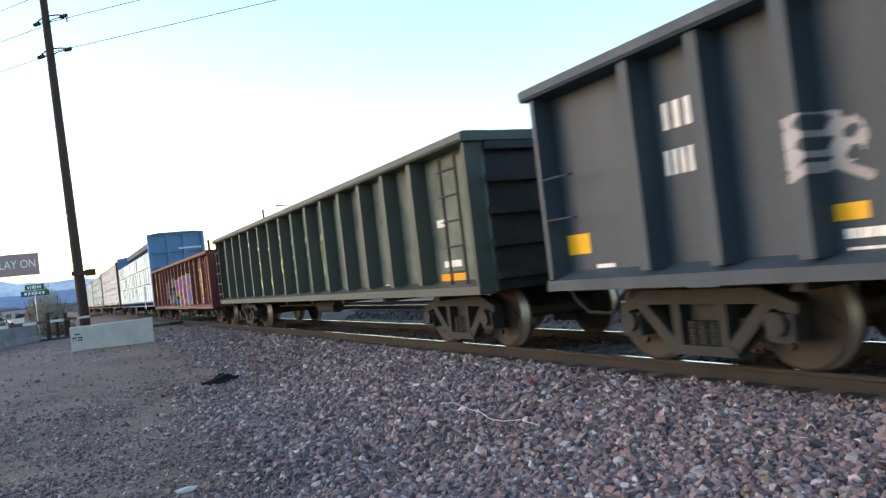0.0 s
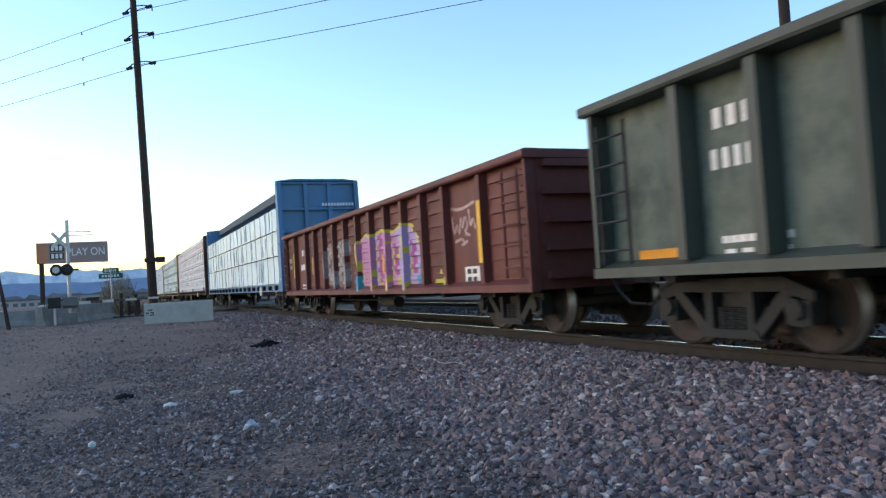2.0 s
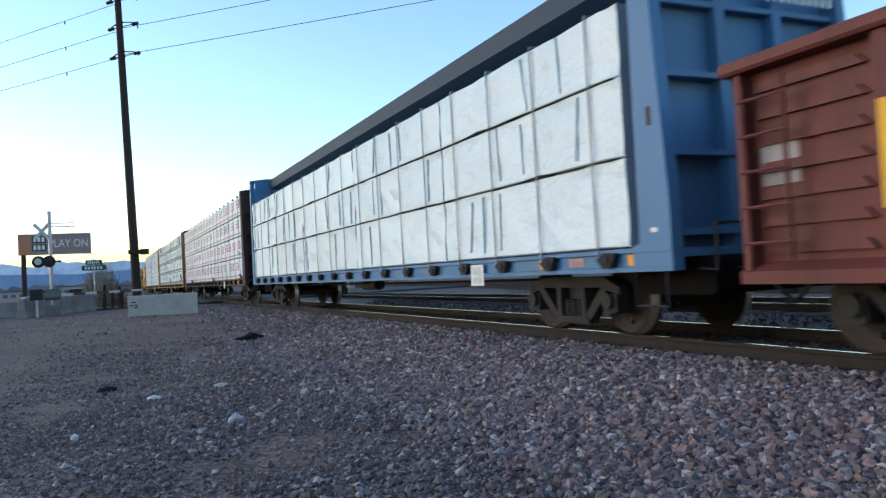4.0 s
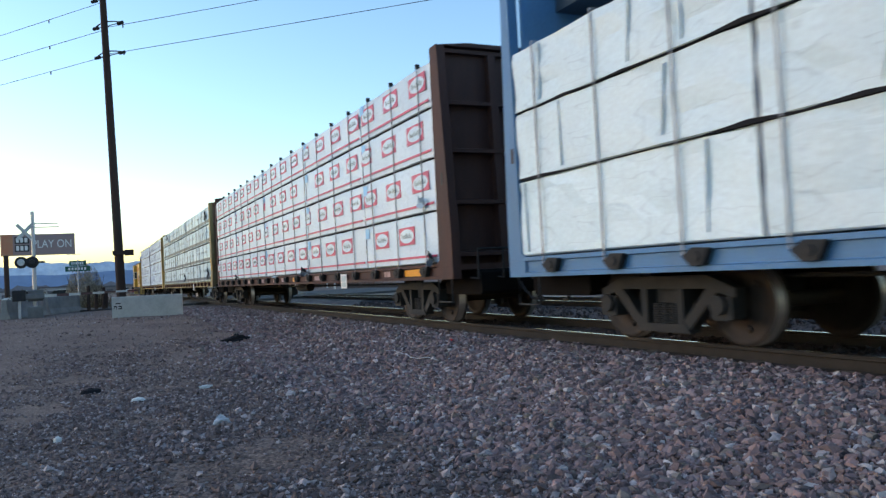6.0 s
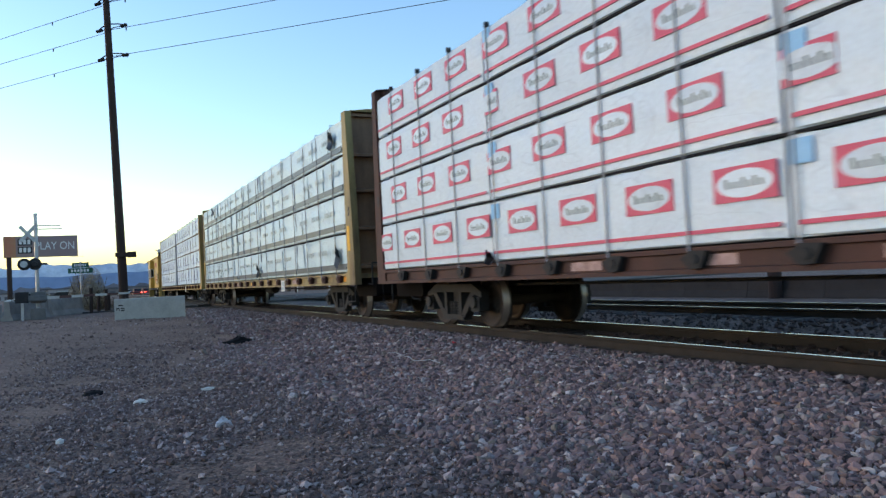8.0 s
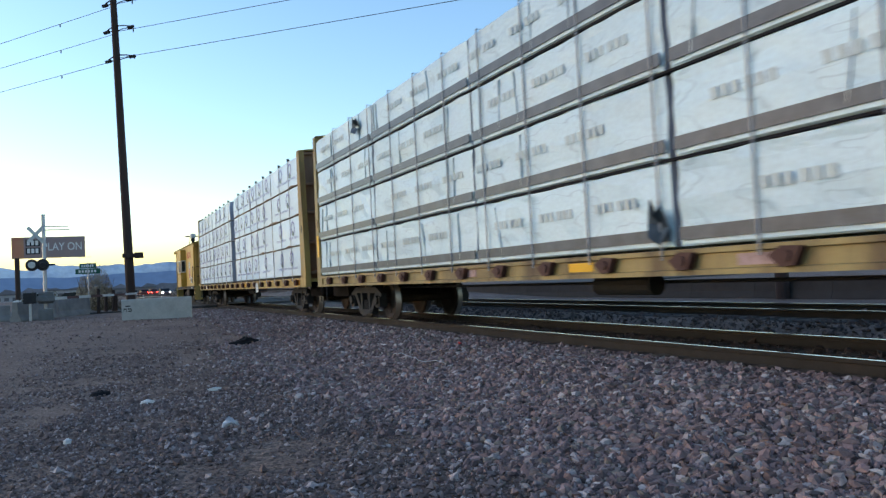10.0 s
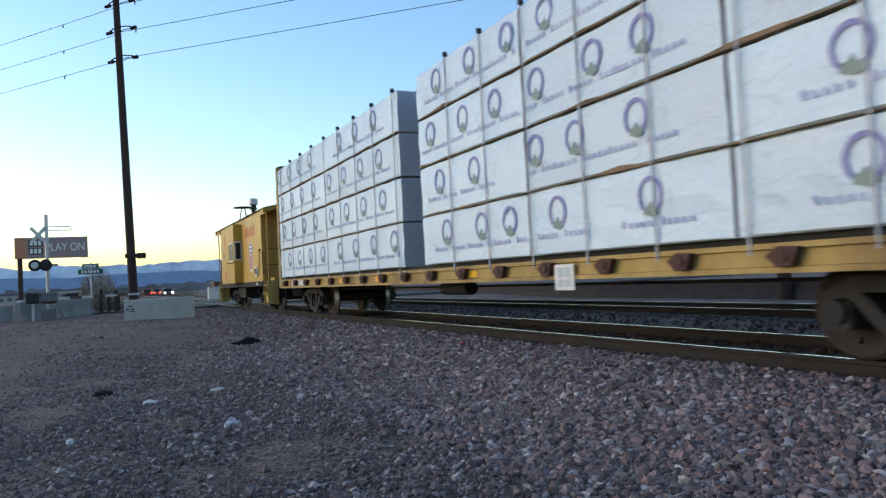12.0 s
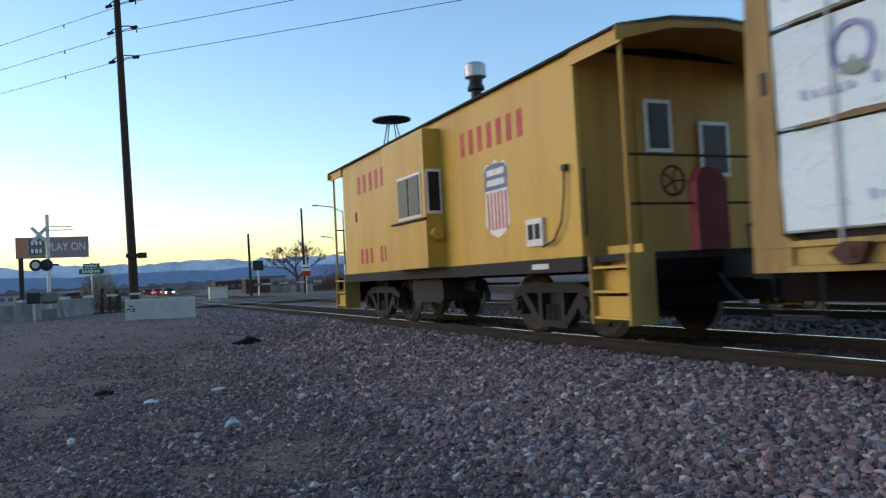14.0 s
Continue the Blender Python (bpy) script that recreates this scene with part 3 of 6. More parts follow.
pp = power_pole(P1, 17.0, -0.36, "tall dark timber power pole leaning slightly, with three wires", (12.6, 14.05, 15.4))
bm = bmesh.new()
box(bm, -0.35, 0.35, -0.34, -0.16, 2.72, 2.92)
box(bm, 0.2, 0.6, -0.3, -0.1, 2.68, 2.96)
part("junction_box", bm, "wood", pp)
power_pole(P2, 14.5, 0.0, "dark timber power pole beyond the tracks", (11.5, 12.6, 14.0))
for z0, z1, zl in ((12.4, 11.2, 11.05), (13.72, 12.4, 12.2), (15.1, 13.7, 13.3)):
    bm = bmesh.new()
    pts = []
    for k in range(25):
        u = k / 24
        pts.append(P1 + (P2 - P1) * u + Vector((-0.3 * (1 - u), 0, z0 - 0.15 + 0.3 + (z1 - z0) * u - 0.35 * 4 * u * (1 - u) * 0.5)) * 1.0)
    pts = [Vector((p.x, p.y, z0 + (z1 - z0) * k / 24 - 0.03 * 4 * (k / 24) * (1 - k / 24))) for k, p in enumerate(pts)]
    tube(bm, pts, 0.015, 5)
    left = [P1 - (P2 - P1) * (k / 12 * 1.6) for k in range(13)]
    left = [Vector((p.x - 0.3, p.y, z0 - 0.1 + (zl - z0) * k / 12 - 0.02 * 4 * (k / 12) * (1 - k / 12))) for k, p in enumerate(left)]
    tube(bm, left, 0.014, 5)
    for q in (pts[1], left[1]):
        tube(bm, [q + Vector((0, 0, -0.16)), q], 0.03, 6)
    tagged(part("power_line", bm, "wire"), "thin dark overhead power line", "power line", "power lines")

# ---- crossing signal, billboard, street sign ----
sg = thing("crossing_signal", (-1.88, 36.0, -0.12), "level crossing signal with a crossbuck and two dark lamps", "crossing signal")
bm = bmesh.new()
tube(bm, [(0, 0, 0), (0, 0, 4.48)], 0.075, 10)
part("mast", bm, "galv", sg)
bm = bmesh.new()
cbox(bm, -0.28, 0.28, -0.28, 0.28, 0, 0.5, 0.03)
part("base", bm, "cabinet", sg)
for a in (-48, 48):
    bm = bmesh.new()
    box(bm, -0.42, 0.42, -0.012, 0.012, -0.07, 0.07)
    part("crossbuck_blade", bm, "signwhite", sg, at=pose(-0.30, -0.1 - (0.03 if a > 0 else 0), 3.62, 0, a, 0))
bm = bmesh.new()
box(bm, -0.02, 0.95, -0.02, 0.02, 3.95, 3.99)
box(bm, -0.02, 1.0, -0.02, 0.02, 3.80, 3.84)
part("bracket", bm, "galv", sg)
bm = bmesh.new()
tube(bm, [(-0.55, -0.05, 2.35), (0.4, -0.05, 2.35)], 0.04, 8)
part("lamp_bar", bm, "black", sg)
for x in (-0.46, -0.06):
    bm = bmesh.new()
    lathe(bm, [(0, 0.23), (0.02, 0.25), (0.04, 0.25), (0.06, 0.12), (0.2, 0.10)], 20, "z")
    disc = part("lamp_disc", bm, "black", sg, at=pose(x, -0.1, 2.35, 90, 0, 0))
    if x < -0.3:
        bm = bmesh.new()
        lathe(bm, [(0.19, 0.02), (0.2, 0.13), (0.21, 0.14), (0.225, 0.02)], 16, "z")
        part("lamp_lens", bm, "signwhite", disc, "dull grey lamp lens")
bm = bmesh.new()
cbox(bm, -0.26, 0.3, -0.22, 0.22, 0.72, 1.2, 0.04)
part("mechanism_box", bm, "cabinet", sg)
cab = thing("signal_cabinet", (-2.45, 35.8, -0.12), "dark grey relay box on a short post", "signal cabinet")
bm = bmesh.new()
cbox(bm, -0.24, 0.24, -0.2, 0.2, 0.75, 1.2, 0.03)
part("body", bm, "black", cab)
bm = bmesh.new()
box(bm, -0.05, 0.05, -0.05, 0.05, 0, 0.76)
part("leg", bm, "galv", cab)


def gate_arm(sig, x0, x1, y, z):
    """A lowered crossing gate: a thin arm in red and white lengths, with a counterweight behind the mast."""
    n = 8
    for k in range(n):
        bm = bmesh.new()
        a, b = x0 + (x1 - x0) * k / n, x0 + (x1 - x0) * (k + 1) / n
        h = 0.06 - 0.025 * k / n
        box(bm, a, b, y - 0.02, y + 0.02, z - h + 0.03 * k / n, z + h + 0.03 * k / n)
        part("gate_arm", bm, "gate_red" if k % 2 else "galv", sig, "dull red and grey striped gate arm")
    bm = bmesh.new()
    cbox(bm, x0 - 0.75, x0, y - 0.06, y + 0.06, z - 0.12, z + 0.12, 0.03)
    part("counterweight", bm, "cabinet", sig)


M["gate_red"] = material("dull_gate_red", (0.10, 0.05, 0.047), 0.6, 0, (0.07, 0.045, 0.042), 0.6, 4, 30, 0.05)
gate_arm(sg, 0.36, 4.0, -0.3, 0.92)

bb = thing("billboard", (-7.05, 150, 0.0), "wide roadside billboard on a steel post with orange and grey print", "billboard")
bm = bmesh.new()
cbox(bm, -5.75, 5.75, -0.2, 0.2, 7.6, 11.3, 0.05)
part("panel", bm, "board_grey", bb)
bm = bmesh.new()
box(bm, -5.7, -3.9, -0.23, -0.2, 7.7, 11.25)
part("orange_print", bm, "board_orange", bb)
bm = bmesh.new()
for z in (9.7, 8.3):
    box(bm, -3.6, -1.4, -0.23, -0.2, z, z + 1.15)
part("dark_print", bm, "black", bb)
for z in (9.9, 8.5):
    for k in range(3):
        bm = bmesh.new()
        box(bm, -3.4 + k * 0.65, -2.95 + k * 0.65, -0.25, -0.22, z, z + 0.8)
        part("number_mark", bm, "white", bb)
for x in (-5.0,):
    bm = bmesh.new()
    tube(bm, [(x, 0, -0.8), (x, 0, 7.7)], 0.4, 12)
    part("post", bm, "wood", bb)
bm = bmesh.new()
box(bm, 4.4, 6.6, -1.0, -0.8, 7.45, 7.52)
part("catwalk", bm, "galv", bb)
font = bpy.data.curves.new("play_on", "FONT")
font.body, font.size, font.extrude = "PLAY ON", 1.95, 0.02
font.materials.append(M["white"])
tx = new("lettering", font)
tx.parent, tx.matrix_basis = bb, pose(-1.0, -0.24, 8.9, 90, 0, 0)
tx.scale = (0.78, 1, 1)

ss = thing("street_sign", (-0.3, 46.0, -0.1), "green street name signs on a thin post", "street sign")
bm = bmesh.new()
tube(bm, [(0, 0, 0), (0, 0, 2.75)], 0.035, 8)
part("post", bm, "galv", ss)
for z, w2, r in ((2.42, 0.42, 0), (2.12, 0.62, 0)):
    bm = bmesh.new()
    box(bm, -w2, w2, -0.01, 0.01, z, z + 0.27)
    p = part("sign_plate", bm, "green", ss)
    bm = bmesh.new()
    for k in range(6):
        box(bm, -w2 * 0.75 + k * w2 * 0.25, -w2 * 0.75 + k * w2 * 0.25 + w2 * 0.16, -0.016, -0.012, z + 0.07, z + 0.2)
    part("lettering_mark", bm, "white", p)
lp = thing("leaning_post", (-4.0, 34.5, -0.12), "thin leaning timber post beside the lot", "timber post")
bm = bmesh.new()
tube(bm, [(0, 0, 0), (-0.15, 0, 1.1), (-0.62, 0, 4.2)], 0.08, 9, 0, 0.06)
part("shaft", bm, "wood", lp)


# ---- far side: bare tree, scrub, lamps, signs, cars, sheds, hills ----
def bare_tree(name, at, height, spread_, seed, label):
    """A leafless tree: trunk and limbs that fork four times, with a haze of twigs."""
    rng = random.Random(seed)
    tr = thing(name, at, label, "tree")
    trunk, limbs = bmesh.new(), bmesh.new()
    tube(trunk, [(0, 0, -0.2), (0.05, 0, height * 0.14), (0.0, 0, height * 0.3)], height * 0.035, 9, 0, height * 0.024)

    def grow(p, d, L, r, depth):
        q = p + d * L
        tube(limbs, [p, p + d * L * 0.5 + Vector((rng.uniform(-1, 1), rng.uniform(-1, 1), rng.uniform(-0.5, 0.5))) * L * 0.06, q], r, 5 if depth else 3, 0, r * 0.6)
        if depth < 6:
            for _ in range(3):
                e = (d + Vector((rng.uniform(-1, 1) * spread_, rng.uniform(-1, 1) * spread_, rng.uniform(-0.35, 0.55)))).normalized()
                grow(q, e, L * rng.uniform(0.6, 0.82), max(r * 0.6, 0.022), depth + 1)

    for k in range(4):
        a = k * 1.57 + rng.uniform(-0.4, 0.4)
        grow(Vector((0, 0, height * 0.28)), Vector((math.cos(a) * 0.8, math.sin(a) * 0.8, 0.75)).normalized(), height * 0.25, height * 0.022, 1)
    part("trunk", trunk, "bark", tr)
    part("limb_crown", limbs, "bark", tr)


def at_polar(az, dist, z):
    return (math.sin(radians(az)) * dist, math.cos(radians(az)) * dist, z)


bare_tree("bare_tree", at_polar(13.6, 92, -0.3), 6.6, 0.95, 8, "leafless spreading tree beyond the crossing")


def scrub(at, w2, h, n, seed, label, mat="leaf"):
    """A clump of dry brush: thin stems and many small ragged leaves."""
    rng = random.Random(seed)
    sb = thing("brush", at, label, "bush", "bushes")
    st, lf = bmesh.new(), bmesh.new()
    for k in range(24):
        a, r = rng.uniform(0, 6.28), rng.uniform(0.2, 1) * w2
        tube(st, [(math.cos(a) * r * 0.5, math.sin(a) * r * 0.5, -0.1), (math.cos(a) * r, math.sin(a) * r, h * rng.uniform(0.4, 0.72))], 0.03, 4, 0, 0.01)
    for k in range(n):
        a, r, z = rng.uniform(0, 6.28), math.sqrt(rng.random()) * w2, rng.random()
        edge = h * (0.75 + 0.25 * math.sin(a * 3 + seed)) * math.sqrt(max(0, 1 - (r / w2) ** 2 * 0.8))
        c = Vector((math.cos(a) * r, math.sin(a) * r, z * edge))
        u, v = Vector([rng.uniform(-1, 1) for _ in range(3)]).normalized(), Vector([rng.uniform(-1, 1) for _ in range(3)]).normalized()
        s = rng.uniform(0.03, 0.08) * max(1, h / 3)
        lf.faces.new([lf.verts.new(c + u * s), lf.verts.new(c + v * s), lf.verts.new(c - u * s * 0.7)])
    part("stem_cluster", st, "bark", sb)
    part("foliage", lf, mat, sb)


M["rust_leaf"] = material("russet_dry_leaves", (0.16, 0.075, 0.045), 0.9, 0, (0.10, 0.06, 0.04), 0.6, 2, 20, 0.2, island=0.35)
M["tan_leaf"] = material("tan_dry_leaves", (0.31, 0.26, 0.20), 0.9, 0, (0.23, 0.20, 0.15), 0.6, 2, 20, 0.2, island=0.3)
for k, (az, d, w2, h) in enumerate(((15.2, 95, 2.5, 3.4), (16.2, 92, 2.4, 4.4), (17.2, 94, 2.8, 4.8), (18.4, 96, 3.0, 4.4), (19.8, 97, 3.0, 4.6), (12.5, 98, 2.6, 2.6))):
    scrub(at_polar(az, d, -0.3), w2, h, 1500, 20 + k, "dense russet-brown leafless scrub beyond the crossing", "rust_leaf")
scrub((0.05, 49.5, -0.15), 1.05, 3.0, 14000, 31, "tan dry bush behind the street sign", "tan_leaf")
scrub((0.6, 45.5, -0.15), 0.8, 1.3, 1200, 32, "dark dry brush behind timber posts", "leaf")
for az in (-2.6, -3.9):
    scrub(at_polar(az, 62, -0.25), 0.85, 1.75, 1500, 36, "dark rounded bush beyond the road barrier", "leaf")
scrub(at_polar(5.7, 150, -0.4), 2.6, 2.2, 2500, 33, "low dark bush in the distance", "leaf")
scrub(at_polar(3.4, 210, -0.4), 8, 3.0, 900, 34, "low dark bush in the distance", "leaf")
scrub(at_polar(-1.8, 200, -0.4), 7, 3.2, 900, 35, "low dark bush in the distance", "leaf")

for az, d, top, label in ((10.25, 72, 5.9, "thin dark timber pole beside the crossing"), (14.15, 80, 8.9, "thin dark timber pole beyond the crossing")):
    bm = bmesh.new()
    tube(bm, [(0, 0, -0.2), (-0.08, 0, top)], 0.13, 9, 0, 0.1)
    tagged(part("timber_pole", bm, "wood", at=at_polar(az, d, -0.2)), label, "timber pole", "timber poles")
rs = thing("road_sign", at_polar(14.25, 79, -0.2), "red and white warning sign on a post", "road sign")
bm = bmesh.new()
tube(bm, [(0, 0, 0), (0, 0, 3.0)], 0.05, 8)
part("post", bm, "galv", rs)
bm = bmesh.new()
box(bm, -0.45, 0.45, -0.09, -0.06, 2.35, 3.0)
part("white_plate", bm, "white", rs)
bm = bmesh.new()
box(bm, -0.45, 0.45, -0.09, -0.06, 1.8, 2.33)
box(bm, -0.4, 0.4, -0.1, -0.088, 2.6, 2.75)
part("red_plate", bm, "signred", rs)
for az, d, hgt, arm in ((17.15, 70, 7.6, 2.3), (16.6, 84, 5.6, 1.2)):
    sl = thing("street_lamp", at_polar(az, d, -0.25), "grey street lamp with a long curved arm", "street lamp", "street lamps")
    bm = bmesh.new()
    tube(bm, [(0, 0, 0), (0, 0, hgt)], 0.10, 10, 0, 0.07)
    part("pole", bm, "galv", sl)
    bm = bmesh.new()
    tube(bm, [(0, 0, hgt - 0.1), (-arm * 0.4, 0, hgt + 0.35), (-arm, 0, hgt + 0.5)], 0.045, 8)
    part("arm", bm, "galv", sl)
    bm = bmesh.new()
    cbox(bm, -arm - 0.5, -arm, -0.14, 0.14, hgt + 0.44, hgt + 0.58, 0.03)
    part("lamp_head", bm, "galv", sl)
ws = thing("crossing_signal", at_polar(10.8, 70, -0.15), "crossing signal mast with dark lamps beyond the tracks", "crossing signal")
bm = bmesh.new()
tube(bm, [(0, 0, 0), (0, 0, 3.4)], 0.08, 8)
part("mast", bm, "galv", ws)
bm = bmesh.new()
cbox(bm, -0.45, 0.45, -0.1, 0.1, 2.4, 3.3, 0.05)
part("lamp_board", bm, "black", ws)
gate_arm(ws, 0.3, 6.5, -0.2, 1.15)
for x, z, w2, dd, hh, mat, label in ((10.6, 110, 1.7, 1.4, 1.9, "brown", "low brown brick utility shed"), (7.9, 75, 0.8, 0.6, 1.1, "galv", "pale concrete utility box beyond the crossing")):
    bm = bmesh.new()
    cbox(bm, -w2, w2, -dd, dd, 0, hh, 0.05)
    box(bm, -w2 * 1.05, w2 * 1.05, -dd * 1.05, dd * 1.05, hh, hh + 0.08)
    tagged(part("utility_box", bm, mat, at=at_polar(x, z, -0.2)), label, "utility box", "utility boxes")


def car(at, turn, colour, label):
    """A small parked car: sill, rounded cabin with glass, four wheels, lamps."""
    c = thing("car", at, label, "car", "cars")
    c.matrix_basis = Matrix.Translation(at) @ pose(0, 0, 0, 0, 0, turn)
    bm = bmesh.new()
    prism(bm, [(-2.1, 0.35), (2.1, 0.35), (2.15, 0.7), (1.9, 0.85), (0.9, 0.95), (-1.9, 0.98), (-2.15, 0.8)], -0.85, 0.85)
    part("body", bm, colour, c)
    bm = bmesh.new()
    prism(bm, [(-1.7, 0.96), (0.9, 0.95), (0.35, 1.45), (-1.2, 1.48)], -0.75, 0.75)
    part("cabin", bm, "glass", c)
    bm = bmesh.new()
    prism(bm, [(0.3, 1.45), (0.2, 1.5), (-1.1, 1.52), (-1.2, 1.47)], -0.72, 0.72)
    part("roof", bm, colour, c)
    for x in (-0.8, 0.8):
        for y in (-1.3, 1.3):
            bm = bmesh.new()
            lathe(bm, [(x - 0.1, 0.2), (x - 0.1, 0.33), (x + 0.1, 0.33), (x + 0.1, 0.2)], 14)
            part("wheel", bm, "black", c, at=(0, y, 0.33))
    for x in (-0.65, 0.65):
        bm = bmesh.new()
        box(bm, x - 0.15, x + 0.15, -2.17, -2.1, 0.65, 0.78)
        part("tail_lamp", bm, "tail", c)
        if "headlights" in label:
            bm = bmesh.new()
            lathe(bm, [(2.12, 0.05), (2.13, 0.14), (2.18, 0.14), (2.2, 0.08)], 12, "z")
            for v in bm.verts:
                v.co = Vector((x + v.co.x, v.co.z, 0.72 + v.co.y))
            part("headlight", bm, "headlight", c)


def glowing(name, colour, strength):
    m = bpy.data.materials.new(name)
    m.use_nodes = True
    b = m.node_tree.nodes["Principled BSDF"]
    b.inputs["Base Color"].default_value = (*colour, 1)
    b.inputs["Emission Color"].default_value, b.inputs["Emission Strength"].default_value = (*colour, 1), strength
    M[name] = m


glowing("tail", (0.9, 0.05, 0.03), 4.0)
glowing("headlight", (1.0, 0.9, 0.75), 14.0)
M["carwhite"] = material("white_car_paint", (0.6, 0.6, 0.6), 0.3, 0, None, 0.1, 2, 20, 0.0)
M["carred"] = material("red_car_paint", (0.30, 0.05, 0.05), 0.3, 0, None, 0.1, 2, 20, 0.0)
M["cardark"] = material("dark_car_paint", (0.06, 0.05, 0.06), 0.3, 0, None, 0.1, 2, 20, 0.0)
for az, d, tn, col, lb in ((15.9, 100, 80, "cardark", "dark car waiting beyond the crossing"), (16.6, 103, 80, "carwhite", "pale car waiting beyond the crossing"), (3.1, 190, 10, "carred", "red car with lit tail lamps"), (3.7, 205, 10, "carred", "red car with lit tail lamps"), (2.4, 215, 15, "carwhite", "pale car with lit tail lamps"),
                           (4.5, 150, 184, "cardark", "dark car with lit headlights on the far road"), (-3.6, 95, 90, "carwhite", "white car parked beyond the lot"), (-1.6, 110, 80, "carwhite", "white car parked beyond the lot")):
    car(at_polar(az, d, -0.25), tn, col, lb)
# greyed wall and roof colours with the distance haze mixed in
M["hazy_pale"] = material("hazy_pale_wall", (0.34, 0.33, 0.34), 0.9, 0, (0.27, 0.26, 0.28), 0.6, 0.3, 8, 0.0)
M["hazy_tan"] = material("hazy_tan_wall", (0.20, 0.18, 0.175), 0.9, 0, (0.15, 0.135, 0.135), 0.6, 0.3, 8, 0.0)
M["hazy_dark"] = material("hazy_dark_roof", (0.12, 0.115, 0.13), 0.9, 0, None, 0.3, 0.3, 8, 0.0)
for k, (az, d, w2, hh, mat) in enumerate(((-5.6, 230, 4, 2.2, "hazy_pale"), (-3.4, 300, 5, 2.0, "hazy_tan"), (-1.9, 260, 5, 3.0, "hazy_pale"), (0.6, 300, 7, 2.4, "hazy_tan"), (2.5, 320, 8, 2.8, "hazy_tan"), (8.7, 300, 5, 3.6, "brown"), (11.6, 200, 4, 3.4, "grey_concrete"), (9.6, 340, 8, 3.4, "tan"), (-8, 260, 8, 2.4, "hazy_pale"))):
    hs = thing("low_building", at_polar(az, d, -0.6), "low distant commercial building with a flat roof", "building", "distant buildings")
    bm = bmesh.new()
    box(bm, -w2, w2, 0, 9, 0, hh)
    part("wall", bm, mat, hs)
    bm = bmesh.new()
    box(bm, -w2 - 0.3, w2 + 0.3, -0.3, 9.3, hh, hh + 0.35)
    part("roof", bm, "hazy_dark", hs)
    for q in range(4):
        bm = bmesh.new()
        box(bm, -w2 + 1 + q * w2 * 0.48, -w2 + 1 + q * w2 * 0.48 + w2 * 0.28, -0.05, 0.02, hh * 0.3, hh * 0.7)
        part("window", bm, "hazy_dark", hs)


def ridge(name, dist, a0, a1, base, amp, rough, seed, mat, label):
    """A long line of hills round the far side."""
    bm = bmesh.new()
    n = 420
    low, high, back = [], [], []
    for k in range(n + 1):
        az = a0 + (a1 - a0) * k / n
        e = base + amp * (noise.fractal((az * rough, seed, 0), 0.9, 2.1, 6) * 0.5 + 0.1)
        x, y, _ = at_polar(az, dist, 0)
        low.append(bm.verts.new((x, y, -30)))
        high.append(bm.verts.new((x * 1.03, y * 1.03, H + dist * 1.03 * max(0.004, e))))
        back.append(bm.verts.new((x * 1.15, y * 1.15, -30)))
    for i in range(n):
        bm.faces.new((low[i], low[i + 1], high[i + 1], high[i]))
        bm.faces.new((high[i], high[i + 1], back[i + 1], back[i]))
    tagged(part(name, bm, mat), label, "hills", kind="structure")


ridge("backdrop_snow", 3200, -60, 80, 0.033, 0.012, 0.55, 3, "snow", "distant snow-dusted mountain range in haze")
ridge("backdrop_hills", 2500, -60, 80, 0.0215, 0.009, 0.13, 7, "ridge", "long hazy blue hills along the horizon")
# tree colour lightened to carry the haze between here and there
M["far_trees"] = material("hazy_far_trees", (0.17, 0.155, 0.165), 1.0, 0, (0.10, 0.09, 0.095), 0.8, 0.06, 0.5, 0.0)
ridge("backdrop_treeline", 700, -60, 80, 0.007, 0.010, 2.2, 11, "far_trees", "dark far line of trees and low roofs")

# ---- litter on the lot ----
for x, y, sx, sy, sz, mat, lb, ct in ((2.96, 17.0, 0.34, 0.16, 0.14, "cloth", "crumpled black cloth on the gravel", "cloth"), (1.12, 7.45, 0.085, 0.05, 0.06, "strap_pale", "pale bluish grey litter scrap on the gravel", "litter"),
                                      (0.53, 9.75, 0.09, 0.05, 0.03, "white", "flat white litter scrap on the gravel", "litter"), (0.02, 11.0, 0.14, 0.1, 0.04, "cloth", "small dark rag on the dirt", "litter"),
                                      (-0.27, 7.7, 0.035, 0.025, 0.02, "white", "flat white litter scrap on the gravel", "litter"), (1.36, 10.2, 0.09, 0.016, 0.012, "white", "flat white litter scrap on the gravel", "litter"), (5.0, 10.4, 0.05, 0.04, 0.03, "signred", "small red scrap on the ballast", "litter")):
    rng = random.Random(int(x * 100 + y))
    bm = bmesh.new()
    n, m_ = 10, 5
    rings = []
    for j in range(m_):
        f = (1, 0.95, 0.75, 0.45, 0.12)[j]
        rings.append([bm.verts.new((math.cos(6.283 * k / n) * sx * f * rng.uniform(0.7, 1.15), math.sin(6.283 * k / n) * sy * f * rng.uniform(0.7, 1.15), sz * (j / 4) * rng.uniform(0.5, 1.2) + (0 if j else -0.03))) for k in range(n)])
    for a, b in zip(rings, rings[1:]):
        for k in range(n):
            bm.faces.new((a[k], a[(k + 1) % n], b[(k + 1) % n], b[k]))
    bm.faces.new(rings[-1]), bm.faces.new(rings[0][::-1])
    tagged(part("scrap", bm, mat, at=(x, y, lay(x, y) + 0.03)), lb, ct, "litter")
bm = bmesh.new()
tube(bm, [(4.0 + 0.06 * math.sin(k * 0.9), 10.6 - 0.22 * k, lay(4.0, 10.6 - 0.22 * k) + 0.06 + 0.02 * math.sin(k * 2)) for k in range(9)], 0.005, 5)
